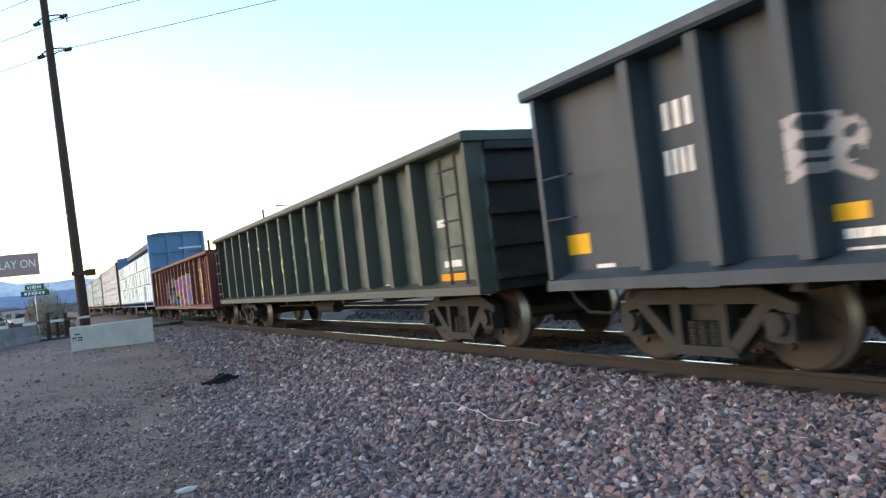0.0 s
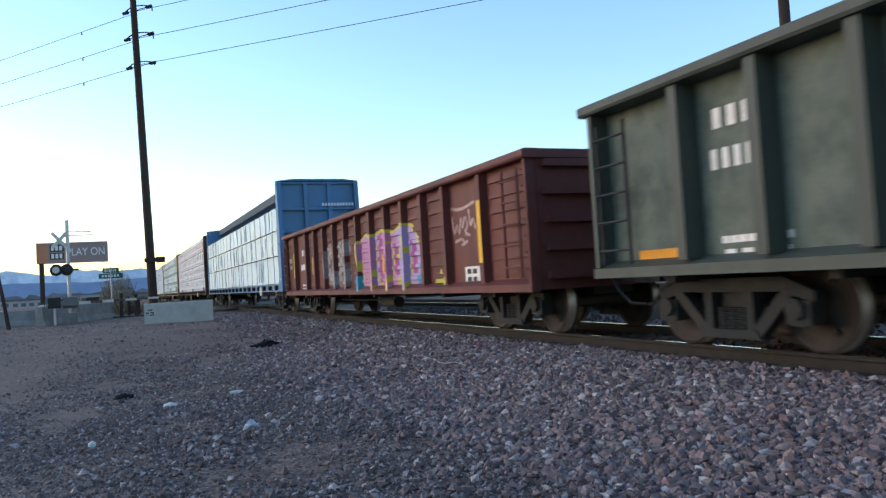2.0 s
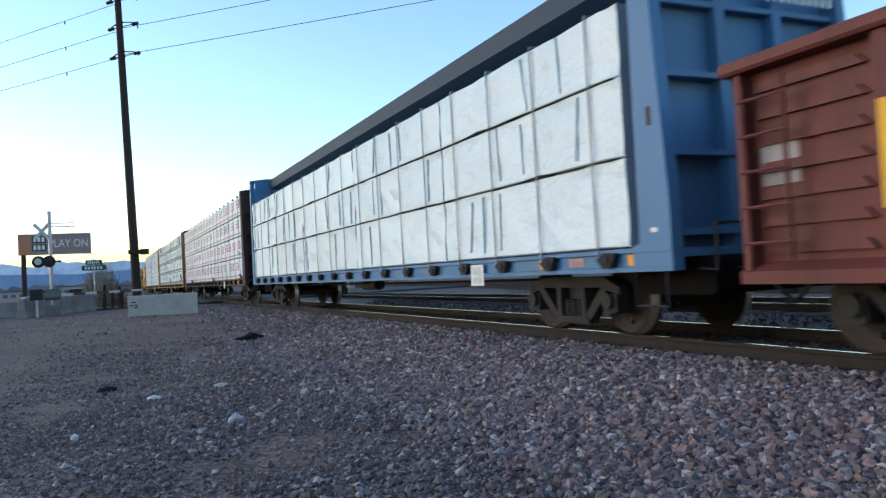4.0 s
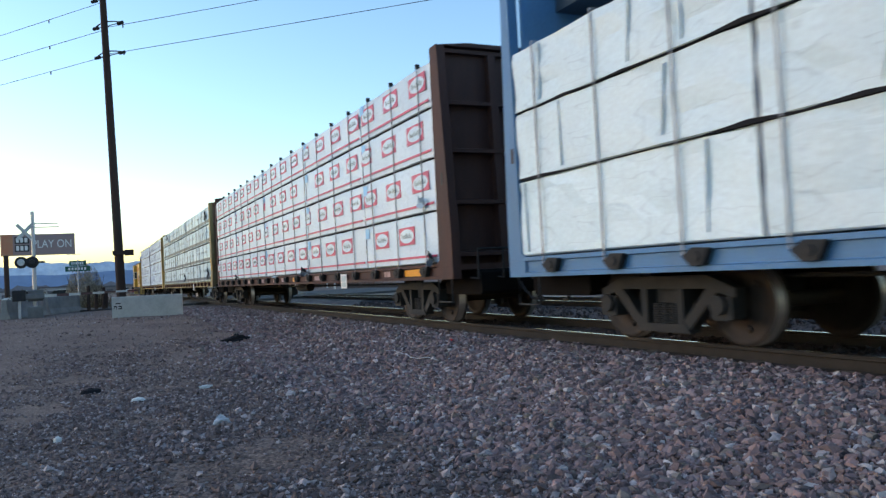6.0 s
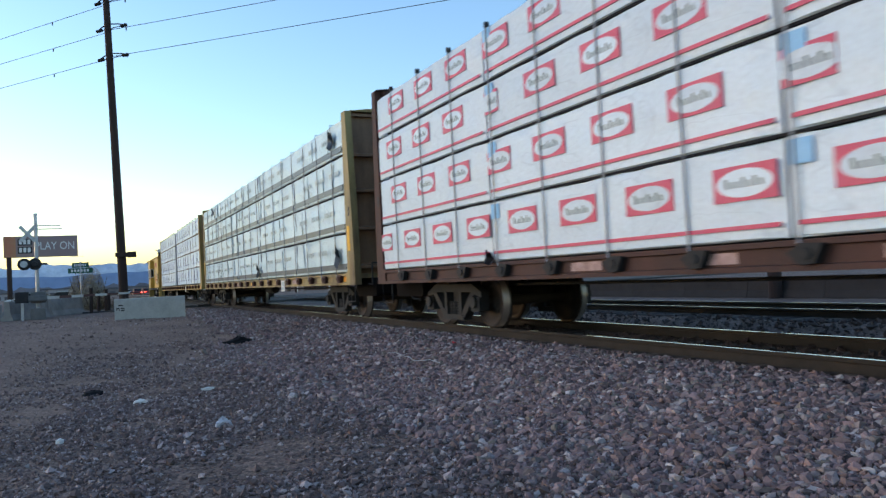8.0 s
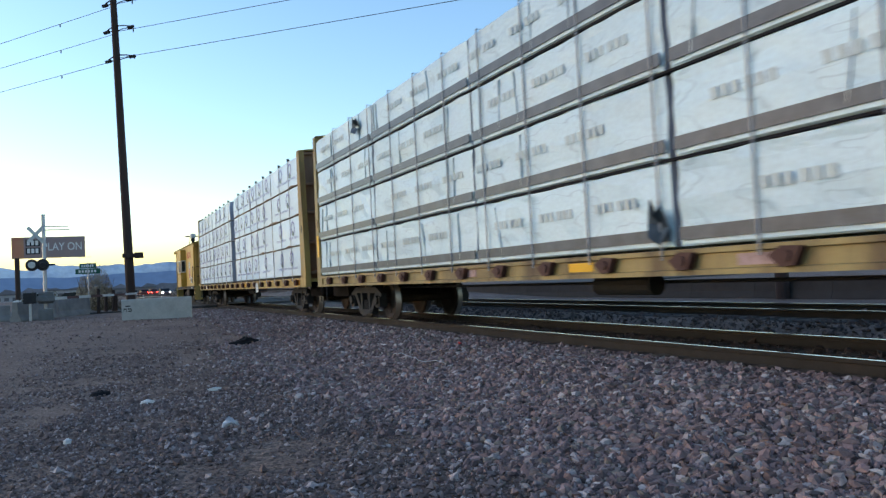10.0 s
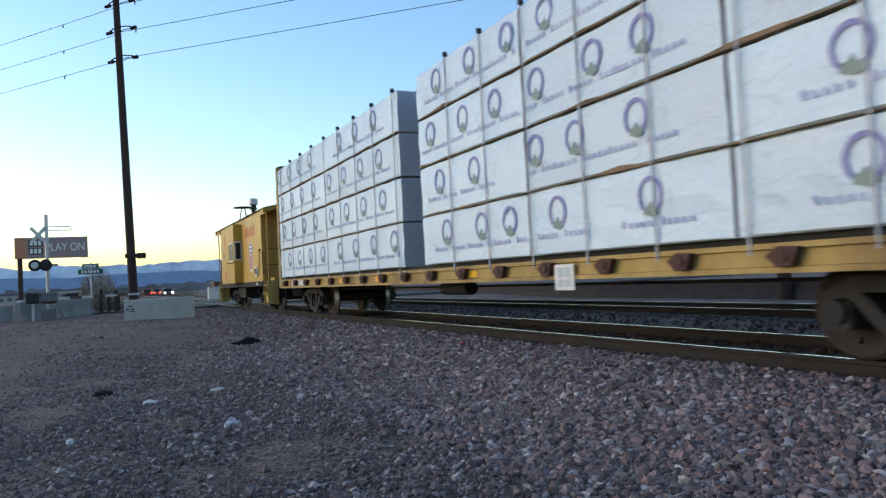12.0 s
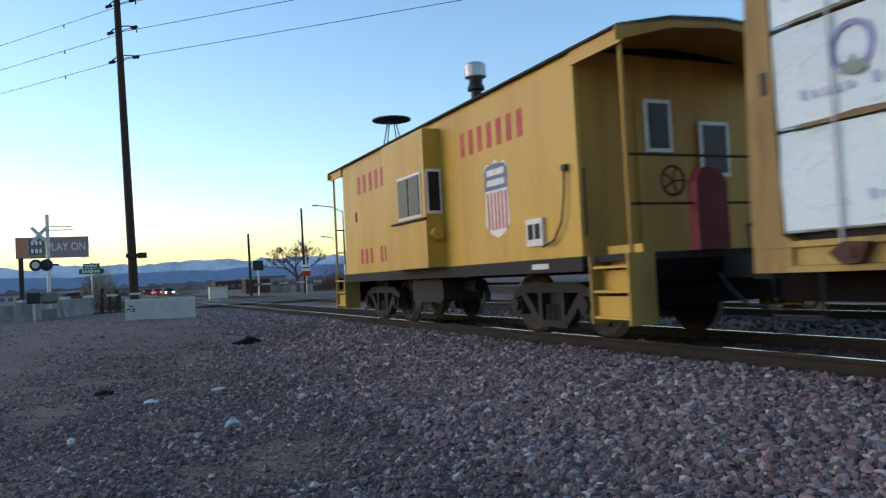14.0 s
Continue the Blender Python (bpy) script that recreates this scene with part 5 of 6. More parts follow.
LETTERS = [rounded(ln) for ln in ([(31.05, 1.8), (30.75, 1.85), (30.62, 1.5), (30.7, 1.15), (31.05, 1.1)], [(31.3, 1.85), (31.35, 1.2), (31.6, 0.95), (31.85, 1.2), (31.85, 1.85)],
                                  [(32.6, 1.82), (32.2, 1.75), (32.15, 1.45), (32.5, 1.35), (32.55, 1.0), (32.2, 0.9)])]


def silver_tag(y, z):
    u = -y
    if any(near_line(u, z, ln, 0.10 + 0.03 * math.sin(u * 17)) for ln in LETTERS):
        return 0
    return 1 if any(near_line(u, z, ln, 0.21) for ln in LETTERS) else None


sprayed(car_c, yc_, -32.6, -29.9, 0.75, 2.05, ribs_c, silver_tag, ["silver", "faint"], pressed=0.91, cell=0.02, label="faded silver and white tag")
sprayed(car_c, yc_, -38.65, -37.85, 0.80, 1.08, ribs_c, lambda y, z: 0 if z < 0.95 + 0.09 * math.sin(y * 9) + 0.05 * math.sin(y * 31) else None, ["lemon"], label="yellow painted strip")
PALE = [rounded(ln) for ln in ([(38.85, 1.95), (38.9, 1.6), (39.05, 1.85), (39.1, 1.6), (39.2, 1.9)], [(39.25, 1.75), (39.35, 1.95), (39.45, 1.75), (39.3, 1.65), (39.5, 1.6)], [(39.5, 2.0), (39.55, 1.7), (39.65, 1.9), (39.72, 1.7)],
                               [(38.95, 1.52), (39.2, 1.56), (39.3, 1.48), (39.15, 1.44), (39.4, 1.5)], [(38.82, 2.1), (39.2, 2.04), (39.7, 2.12)])]
sprayed(car_c, yc_, -39.8, -38.75, 1.4, 2.2, ribs_c, lambda y, z: 0 if any(near_line(-y, z, ln, 0.026) for ln in PALE) else None, ["faded"], cell=0.018, label="faint pale scrawl")


def bulkhead_car(y0, y1, mat, label, top=4.65, beam_top=4.55, plate=None, reflector=None, cap=0.09, inner=None):
    """A centre-beam flat wagon: tapered end bulkheads, low deck with winches, a truss along the middle."""
    inner = inner or mat
    yc = (y0 + y1) / 2
    car = thing("centre_beam_flat_wagon", (CX, yc, 0), label, "railway wagon", "wagons of the train")
    rolling(car, (CX, yc, 0))
    a, b = y0 - yc, y1 - yc
    bm = bmesh.new()
    box(bm, -1.42, 1.42, a + 0.05, b - 0.05, 0.93, 1.02)
    part("deck", bm, mat, car)
    for s in (-1, 1):
        bm = bmesh.new()
        prism(bm, [(s * 1.38, 1.05), (s * 1.50, 1.05), (s * 1.50, 1.00), (s * 1.46, 0.99), (s * 1.46, 0.85), (s * 1.50, 0.84), (s * 1.50, 0.79), (s * 1.38, 0.79)], a + 0.02, b - 0.02, "y")
        part("side_sill", bm, mat, car)
    for y, s in ((a, 1), (b, -1)):
        bh = None
        for x in (-1.42, 1.42):
            bm = bmesh.new()
            e = 1.0 if s > 0 else 0.66
            prism(bm, [(y, 0.79), (y + s * 0.62 * e, 0.79), (y + s * 0.62 * e, 1.06), (y + s * 0.50 * e, 1.10), (y + s * 0.46 * e, top), (y + s * 0.20 * e, top), (y, 1.5)], x - 0.075, x + 0.075)
            p = part("bulkhead_post", bm, mat, car)
            bh = bh or p
            bm = bmesh.new()
            box(bm, x - 0.08, x + 0.08, min(y + s * 0.2, y + s * 0.27), max(y + s * 0.2, y + s * 0.27), 2.32, 2.52)
            part("stake_pocket", bm, "black", car)
        bm = bmesh.new()
        prism(bm, [(y + s * 0.30, 1.0), (y + s * 0.36, 1.0), (y + s * 0.42, top - 0.02), (y + s * 0.36, top - 0.02)], -1.34, 1.34)
        part("bulkhead_plate", bm, inner, car)
        bm = bmesh.new()
        prism(bm, [(-1.49, top), (1.49, top), (0.9, top + 0.07), (-0.9, top + 0.07)], min(y + s * 0.22, y + s * 0.44), max(y + s * 0.22, y + s * 0.44), "y")
        part("bulkhead_cap", bm, mat, car)
        bm = bmesh.new()
        for x in (-0.45, 0.42):
            prism(bm, [(y + s * 0.10, 1.0), (y + s * 0.30, 1.0), (y + s * 0.36, top - 0.1), (y + s * 0.24, top - 0.1)], x - 0.07, x + 0.07)
        part("bulkhead_stiffener", bm, inner, car)
        for k, z in enumerate((1.15, 2.0, 2.85, 3.65, top - 0.1)):
            bm = bmesh.new()
            o = 0.06 + 0.05 * k
            prism(bm, [(y + s * o, z), (y + s * 0.36, z), (y + s * 0.36, z + 0.1), (y + s * o, z + 0.06)], -1.36, 1.36)
            part("bulkhead_shelf", bm, inner, car)
        # near-black box that fills the space below the bulkhead
        bm = bmesh.new()
        cbox(bm, -1.05, 1.05, min(y - s * 0.12, y + s * 1.2), max(y - s * 0.12, y + s * 1.2), 0.52, 0.925, 0.05)
        part("draft_gear", bm, "soot", car)
        bm = bmesh.new()
        for x in (-1.2, -0.75, 0.75, 1.2):
            tube(bm, [(x, y - s * 0.05, 0.8), (x, y - s * 0.30, 0.78), (x, y - s * 0.32, 1.25)], 0.018, 6)
        tube(bm, [(-1.2, y - s * 0.32, 1.25), (1.2, y - s * 0.32, 1.25)], 0.018, 6)
        part("end_handrail", bm, "grime", car)
    # truss down the middle
    bm = bmesh.new()
    box(bm, -cap, cap, a + 0.4, b - 0.4, beam_top - (0.32 if cap > 0.2 else 0.22), beam_top)
    part("top_chord", bm, "slate" if mat == "blue" else mat, car)
    n = 18
    post = bmesh.new()
    box(post, -0.05, 0.05, -0.08, 0.08, 1.0, beam_top - 0.2)
    me = mesh_of("beam_post", post, mat)
    for k in range(1, n):
        shared("beam_post", me, car, (0, a + 0.5 + (b - a - 1.0) * k / n, 0))
    # strap winches along the sill
    wb = bmesh.new()
    prism(wb, [(-0.17, 1.01), (0.04, 1.02), (0.17, 0.94), (0.06, 0.84), (-0.09, 0.85)], -1.555, -1.47)
    tube(wb, [(-1.575, -0.02, 0.935), (-1.46, -0.02, 0.935)], 0.05, 10)
    wme = mesh_of("strap_winch", wb, "grime" if inner == mat else "brown")
    y = a + 1.05
    while y < b - 0.8:
        shared("strap_winch", wme, car, (0, y, 0))
        shared("strap_winch", wme, car, pose(0, y, 0, 0, 0, 180))
        y += 1.24
    underframe(car, a + 0.3, b - 0.3, 0.92)
    add_couplers(car, a + 0.1, b - 0.1)
    add_truck(car, a + 2.52)
    add_truck(car, b - 2.5)
    for ysr in (a + 0.15, b - 0.15):
        bm = bmesh.new()
        tube(bm, [(-1.45, ysr, 0.8), (-1.45, ysr, 0.42), (-1.45, ysr + (0.5 if ysr < 0 else -0.5), 0.42), (-1.45, ysr + (0.5 if ysr < 0 else -0.5), 0.8)], 0.018, 6)
        part("sill_step", bm, "grime", car)
    if plate:
        mark(car, "data_plate", "white", plate, plate + 0.42, 0.66, 0.98, yc, x=-1.508)
        mark(car, "data_plate_print", "print_pale", plate + 0.06, plate + 0.36, 0.82, 0.94, yc, 2, 0.2, x=-1.514)
        mark(car, "data_plate_print", "print_pale", plate + 0.06, plate + 0.36, 0.70, 0.79, yc, 2, 0.2, x=-1.514)
    for r0, r1 in reflector or ():
        mark(car, "reflector", "orange", r0, r1, 0.86, 0.98, yc, x=-1.464)
    return car, yc


car_d, yd = bulkhead_car(-24.2, -1.0, "blue", "blue centre-beam flat wagon loaded with wrapped lumber", 4.70, 4.72, -20.05, [(-23.98, -23.45), (-21.75, -21.6)], 0.78)
car_e, ye = bulkhead_car(0.78, 24.28, "brown", "rusty brown centre-beam flat wagon loaded with wrapped lumber", 4.62, 4.45, 6.15, [(1.95, 2.85), (10.8, 11.15)])
car_f, yf = bulkhead_car(25.72, 48.98, "dull_olive", "faded yellow centre-beam flat wagon loaded with bluish wrapped lumber", 4.66, 4.45, 32.2, [(26.2, 26.6)], inner="rust")
car_g, yg = bulkhead_car(50.2, 73.3, "olive", "yellow centre-beam flat wagon loaded with printed lumber packs", 4.62, 4.45, 56.85, [(51.0, 51.6), (63.6, 64.2), (70.4, 70.9)], inner="rust")
mark(car_g, "reporting_mark", "white", 71.15, 71.75, 0.85, 1.0, yg, 4, 0.25, x=-1.464)
mark(car_g, "number_mark", "white", 70.0, 70.9, 0.85, 1.0, yg, 5, 0.25, x=-1.472)
for cr_, yy_, m_, lst in ((car_e, ye, "faded", ((8.2, 8.9), (9.4, 9.75), (11.9, 12.5), (13.2, 13.6), (15.0, 15.4), (17.0, 17.6), (3.6, 3.9))), (car_f, yf, "bright", ((29.2, 29.7), (37.0, 37.5))), (car_f, yf, "faded", ((30.8, 31.4), (34.2, 34.8), (27.9, 28.2), (40, 40.4))), (car_g, yg, "bright", ((59.5, 60.1), (66.3, 66.8))), (car_d, yd, "faded", ((-18.0, -17.8), (-22.6, -22.3)))):
    for u, v in lst:
        mark(cr_, "faded_stencil", m_, u, v, 0.87, 0.975, yy_, 1, 0, x=-1.464)
bm = bmesh.new()
box(bm, -1.36, 1.36, 50.6 - yg, 73.1 - yg, 0.96, 1.115)
part("deck_bearer", bm, "grime", car_g)
mark(car_f, "yellow_panel", "bright", 25.95, 26.12, 1.55, 2.1, yf, x=-1.497)
mark(car_f, "yellow_panel", "bright", 48.70, 48.86, 1.55, 2.1, yf, x=-1.497)
mark(car_d, "number_mark", "white", -24.0, -23.9, 1.2, 1.25, yd, 1, 0, x=-1.497)
bm = bmesh.new()
for i in range(11):
    box(bm, 0.1 + i * 0.11, 0.17 + i * 0.11, -24.2 + 0.135 - yd, -24.2 + 0.14 - yd, 3.78, 3.88)
part("number_mark", bm, "white", car_d)


# ---- lumber packs: each a thing that rides on its wagon ----
def letter(hgt, w2, lean, mat):
    """One slanted bar that stands for a printed letter."""
    bm = bmesh.new()
    prism(bm, [(0, 0), (w2, 0), (w2 + lean, hgt), (lean, hgt)], -0.0015, 0.004, "x")
    return mesh_of("letter_mark", bm, mat)


LETTER_PALE = letter(0.11, 0.085, 0.015, "print_pale")
LETTER_BLUE = [letter(0.06, 0.045, 0.018, "print_text"), letter(0.085, 0.045, 0.018, "print_text")]


def pack(y0, y1, z0, z1, wrap, style, label, seed, logos=(), bulge=0.02):
    yc = (y0 + y1) / 2
    at = (CX - 0.76, yc, z0)
    ob = thing("lumber_pack", at, label, "lumber pack", "lumber packs on the train")
    rolling(ob, at)
    rng = random.Random(seed)
    L, h = (y1 - y0) / 2, z1 - z0
    bm = bmesh.new()
    # outer face sags and bulges a little between the straps; edges are rounded
    ny = max(6, int(L * 2 / 0.3))
    prof = [(0.62, 0.0), (-0.70, 0.0), (-0.728, 0.018), (-0.737, h * 0.3), (-0.74, h * 0.55), (-0.737, h * 0.85), (-0.725, h - 0.018), (-0.69, h), (0.62, h)]
    rows = []
    for i in range(ny + 1):
        y = -L + 2 * L * i / ny
        e = 0.02 if i in (0, ny) else 0
        rows.append([bm.verts.new((x + (e if x < -0.7 else 0) + (rng.uniform(-0.15 * bulge, bulge) if 0.1 < z < h - 0.1 and x < -0.7 else 0), y, z + (rng.uniform(-0.012, 0.012) if z > h * 0.8 else 0))) for x, z in prof])
    for a, b in zip(rows, rows[1:]):
        for j in range(len(prof)):
            k = (j + 1) % len(prof)
            bm.faces.new((a[j], a[k], b[k], b[j]))
    for ring in (rows[0][::-1], rows[-1]):
        bm.faces.new(ring).material_index = 1
    part("wrap", bm, [wrap, "pack_end"], ob, smooth=False)
    x = -0.7425 - 0.15 * bulge
    if style == "red":
        bm = bmesh.new()
        box(bm, x - 0.001, x + 0.01, -L + 0.06, L - 0.06, 0.10, 0.14)
        part("printed_stripe", bm, "print_red", ob)
        for ly in logos:
            w = min(0.36, L - abs(ly - yc))
            if w < 0.1:
                continue
            bm = bmesh.new()
            box(bm, x - 0.001, x + 0.008, ly - yc - w, ly - yc + w, h * 0.42, h * 0.42 + 0.32)
            n = 20
            ring = [((ly - yc) + max(-w, min(w, 0.32 * math.cos(6.283 * k / n))), h * 0.42 + 0.16 + 0.128 * math.sin(6.283 * k / n)) for k in range(n)]
            if w > 0.15:
                prism(bm, ring, x - 0.003, x - 0.0005, "x", 1)
                for k in range(7):
                    u = ly - yc + 0.20 - k * 0.066
                    if abs(u) < L - 0.08 and abs(u - ly + yc) < w - 0.04:
                        up = 0.03 * (k in (0, 3, 5))
                        prism(bm, [(u - 0.027, h * 0.42 + 0.12), (u + 0.004, h * 0.42 + 0.12), (u + 0.024, h * 0.42 + 0.18 + up), (u - 0.007, h * 0.42 + 0.18 + up)], x - 0.005, x - 0.0025, "x", 2)
            part("printed_emblem", bm, ["print_red", wrap, "print_green"], ob)
    if style == "grey":
        bm = bmesh.new()
        box(bm, x - 0.001, x + 0.01, -L + 0.02, L - 0.02, 0.06, 0.19)
        part("printed_band", bm, "print_grey", ob)
        for ly in logos:
            if abs(ly - yc) > L - 0.45:
                continue
            for k in range(6):
                shared("letter_mark", LETTER_PALE, ob, (x, ly - yc - 0.40 + k * 0.125 + 0.04 * (k > 2), h * 0.52))
    if style in ("plain", "grey"):
        # folds and tape lines where the wrap overlaps
        for k in range(rng.randint(1, 3)):
            u, d = rng.uniform(-L + 0.2, L - 0.2), rng.uniform(-0.05, 0.05) if k else rng.uniform(-0.18, 0.18)
            w2, lo, hi = rng.uniform(0.003, 0.006), h * rng.uniform(0.03, 0.12), h * rng.uniform(0.88, 0.97)
            if abs(u + d) > L - 0.1:
                continue
            bm = bmesh.new()
            prism(bm, [(u, lo), (u + w2, lo), (u + d * 0.4 + w2 * 1.6, (lo + hi) / 2), (u + d + w2, hi), (u + d, hi), (u + d * 0.6, (lo + hi) / 2)], x - 0.002, x + 0.03, "x")
            part("wrap_fold", bm, "fold", ob)
    if style == "ring":
        for ly in logos:
            if abs(ly - yc) > L - 0.25:
                continue
            bm = bmesh.new()
            n, zc = 20, h * 0.62
            arc = [-0.9 + 6.283 * k / n for k in range(n - 3)]
            q = [(ly - yc + r * math.cos(a), zc + r * 1.05 * math.sin(a)) for r, seq in ((0.15, arc), (0.195, arc[::-1])) for a in seq]
            prism(bm, q, x - 0.001, x + 0.004, "x", 0)
            prism(bm, [(ly - yc - 0.12, zc - 0.2), (ly - yc - 0.02, zc - 0.23), (ly - yc + 0.11, zc - 0.19), (ly - yc + 0.08, zc - 0.12), (ly - yc + 0.03, zc - 0.11), (ly - yc, zc - 0.06), (ly - yc - 0.04, zc - 0.12), (ly - yc - 0.09, zc - 0.13)], x - 0.003, x + 0.004, "x", 1)
            part("printed_emblem", bm, ["print_blue", "print_tree"], ob)
            for k in range(11):
                u = ly - yc - 0.62 + k * 0.105
                if k == 5 or abs(u + 0.04) > L - 0.06:
                    continue
                shared("letter_mark", LETTER_BLUE[k in (4, 10)], ob, (x, u, h * 0.24))
    return ob


def dunnage(y0, y1, z, mat, label, seed, wavy=0.0):
    """Thin timber spacers between two tiers; the black ones paint the shade of the gap."""
    at = (CX - 0.76, (y0 + y1) / 2, z)
    rng = random.Random(seed)
    bm = bmesh.new()
    L = (y1 - y0) / 2
    n = int(L * 2 / 0.55)
    top = [(-L + 2 * L * k / n, (0.014 + max(0.0, rng.uniform(-2.0 * wavy, wavy)) if wavy else 0.026)) for k in range(n + 1)]
    prism(bm, [(-L, 0.008 if wavy else 0.0), (L, 0.008 if wavy else 0.0)] + top[::-1], -0.752 if wavy else -0.725, 0.6)
    ob = part("timber_spacer", bm, mat, at=at)
    tagged(ob, label, "timber spacer", "timber spacers on the train")
    rolling(ob, at)


def straps(car, yc, ys, z0, z1, mat="strap", stub=True):
    for y in ys:
        bm = bmesh.new()
        box(bm, -1.522, -1.508, y - yc - 0.010, y - yc + 0.010, z0 - 0.1, z1 + 0.01)
        box(bm, -1.522, -0.05, y - yc - 0.010, y - yc + 0.010, z1 + 0.01, z1 + 0.02)
        part("cargo_strap", bm, mat, car)
        if stub:
            bm = bmesh.new()
            cbox(bm, -1.53, -1.46, y - yc - 0.022, y - yc + 0.022, z1 - 0.02, z1 + 0.06, 0.008)
            part("corner_guard", bm, "black", car)


def spread(a, b, step):
    out, y = [], a
    while y < b:
        out.append(y)
        y += step
    return out


# blue wagon: three tiers, plain wrap
for i, (z0, z1) in enumerate(((1.07, 2.03), (2.07, 2.93), (2.97, 3.78))):
    for j, (y0, y1) in enumerate(zip((-23.5, -18.65, -13.8, -8.9, -5.3), (-18.7, -13.85, -8.95, -5.35, -1.32))):
        pack(y0, y1, z0, z1 + (0.028 if i < 2 else 0), "wrap_plain", "plain", "lumber pack in plain creased white wrap on a blue wagon", 10 * i + j, bulge=0.035)
    if i:
        dunnage(-23.4, -1.4, z0 - 0.022, "cloth", "wavy spacer coloured black as shade between tiers of lumber", 40 + i, 0.045)
straps(car_d, yd, spread(-22.96, -1.8, 1.24), 1.05, 3.79, "strap", False)
# brown wagon: four tiers, red-printed wrap
for i, (z0, z1) in enumerate(((1.07, 1.90), (1.95, 2.78), (2.83, 3.62), (3.67, 4.42))):
    for j, (y0, y1) in enumerate(zip((1.3, 4.85, 9.3, 14.42, 19.52), (4.8, 9.26, 14.38, 19.48, 23.92))):
        p = pack(y0, y1, z0, z1 + (0.02 if i < 3 else 0), "wrap_red", "red", "lumber pack in white wrap printed with red panels", 100 + 10 * i + j,
                 [(7.28, 6.56, 6.69, 6.50)[i] + (0.34 if j == 0 else 0) + 1.26 * k for k in range(-5, 14)], 0.015)
        if j in (0, 1, 2, 3):
            bm = bmesh.new()
            hh = z1 - z0
            box(bm, -0.7462, -0.742, (y1 - y0) / 2 - 0.26, (y1 - y0) / 2 - 0.03, hh * 0.72, hh * 0.97)
            part("blue_sticker", bm, "sticker", p)
    if i:
        dunnage(1.4, 23.4, z0 - 0.03, "cloth", "timber spacer coloured black as shade in the gap between tiers", 50 + i)
straps(car_e, ye, spread(1.75, 23.4, 1.255), 1.05, 4.43)
# faded yellow wagon: four tiers, grey-banded wrap
for i, (z0, z1) in enumerate(((1.08, 1.94), (1.98, 2.83), (2.87, 3.70), (3.74, 4.52))):
    for j, (y0, y1) in enumerate(zip((26.22, 30.75, 35.6, 39.9, 44.4), (30.7, 35.5, 39.85, 44.35, 48.62))):
        pack(y0, y1, z0, z1, "wrap_grey", "grey", "lumber pack in bluish white wrap with dark grey bands", 200 + 10 * i + j, [26.9 + 0.5 * (i % 2) + 1.2 * k for k in range(19)], 0.03)
    if i:
        dunnage(26.3, 48.4, z0 - 0.035, "cloth", "flat spacer coloured black as shade between tiers of lumber", 60 + i)
straps(car_f, yf, spread(27.0, 48.2, 1.25), 1.05, 4.53, "strap", False)
FLAPS = [(26.75, 1.15, 0.2, 0.6, "print_grey"), (26.9, 3.9, 0.24, 0.55, "print_grey"), (35.75, 1.1, 0.16, 0.5, "print_grey"), (45.2, 4.05, 0.26, 0.42, "print_grey"), (9.62, 0.98, 0.34, 0.28, "print_grey"), (19.5, 1.0, 0.14, 0.25, "black"), (1.75, 2.0, 0.2, 0.25, "wrap_red"), (1.5, 1.0, 0.12, 0.3, "print_grey"), (13.0, 1.0, 0.3, 0.12, "wrap_red")]
for y, z, w2, hh, mt in FLAPS:
    bm = bmesh.new()
    v = [bm.verts.new(c) for c in ((-0.02, -w2, hh * 0.35), (-0.07, -w2 * 0.3, 0), (-0.10, w2 * 0.5, hh * 0.18), (-0.02, w2, hh * 0.5), (-0.05, w2 * 0.5, hh), (-0.09, 0, hh * 0.62), (-0.06, -w2 * 0.55, hh * 0.8), (0.03, 0, hh * 0.4))]
    for i in range(7):
        bm.faces.new((v[i], v[(i + 1) % 7], v[7]))
    bmesh.ops.solidify(bm, geom=bm.faces[:], thickness=0.006)
    at = (CX - 1.515, y, z)
    ob = part("torn_wrap", bm, mt, at=at)
    tagged(ob, "torn flap of plastic wrap hanging on a lumber pack", "torn wrap")
    rolling(ob, at)
RINGS = [[51.7, 52.95, 54.18, 55.39, 57.15, 58.36, 59.22, 60.45], [51.4, 53.0, 54.32, 55.55, 56.69, 57.6, 59.37, 60.65],
         [51.9, 53.1, 55.38, 56.27, 57.49, 58.63, 59.67, 60.93], [51.5, 52.7, 54.8, 56.0, 57.2, 58.2, 59.36, 60.6]]
# yellow wagon: four tiers, ring emblems, a gap between the two stacks
for i, (z0, z1) in enumerate(((1.12, 1.94), (1.99, 2.80), (2.86, 3.65), (3.71, 4.50))):
    for j, (y0, y1) in enumerate(zip((50.75, 54.3, 57.9, 62.47, 67.7), (54.25, 57.85, 61.5, 67.65, 73.02))):
        off = (0.0, 0.55, 0.2, 0.8)[i]
        pack(y0, y1, z0, z1 + (0.025 if i < 3 else 0), "wrap_blue", "ring", "lumber pack in white wrap printed with blue rings", 300 + 10 * i + j, RINGS[i] + [(62.9, 62.24, 62.35, 62.6)[i] + (0.3 if j == 4 else 0) + 1.21 * k for k in range(9)], 0.02)
    if i:
        for k, (y0, y1) in enumerate(((50.8, 61.45), (62.5, 72.8))):
            dunnage(y0, y1, z0 - 0.03, "kraft", "wavy brown kraft sheets between tiers of lumber", 70 + i * 2 + k, 0.06)
straps(car_g, yg, [y for y in spread(51.66, 72.7, 1.22) if not 61.4 < y < 62.5], 1.05, 4.51, "strap_pale")


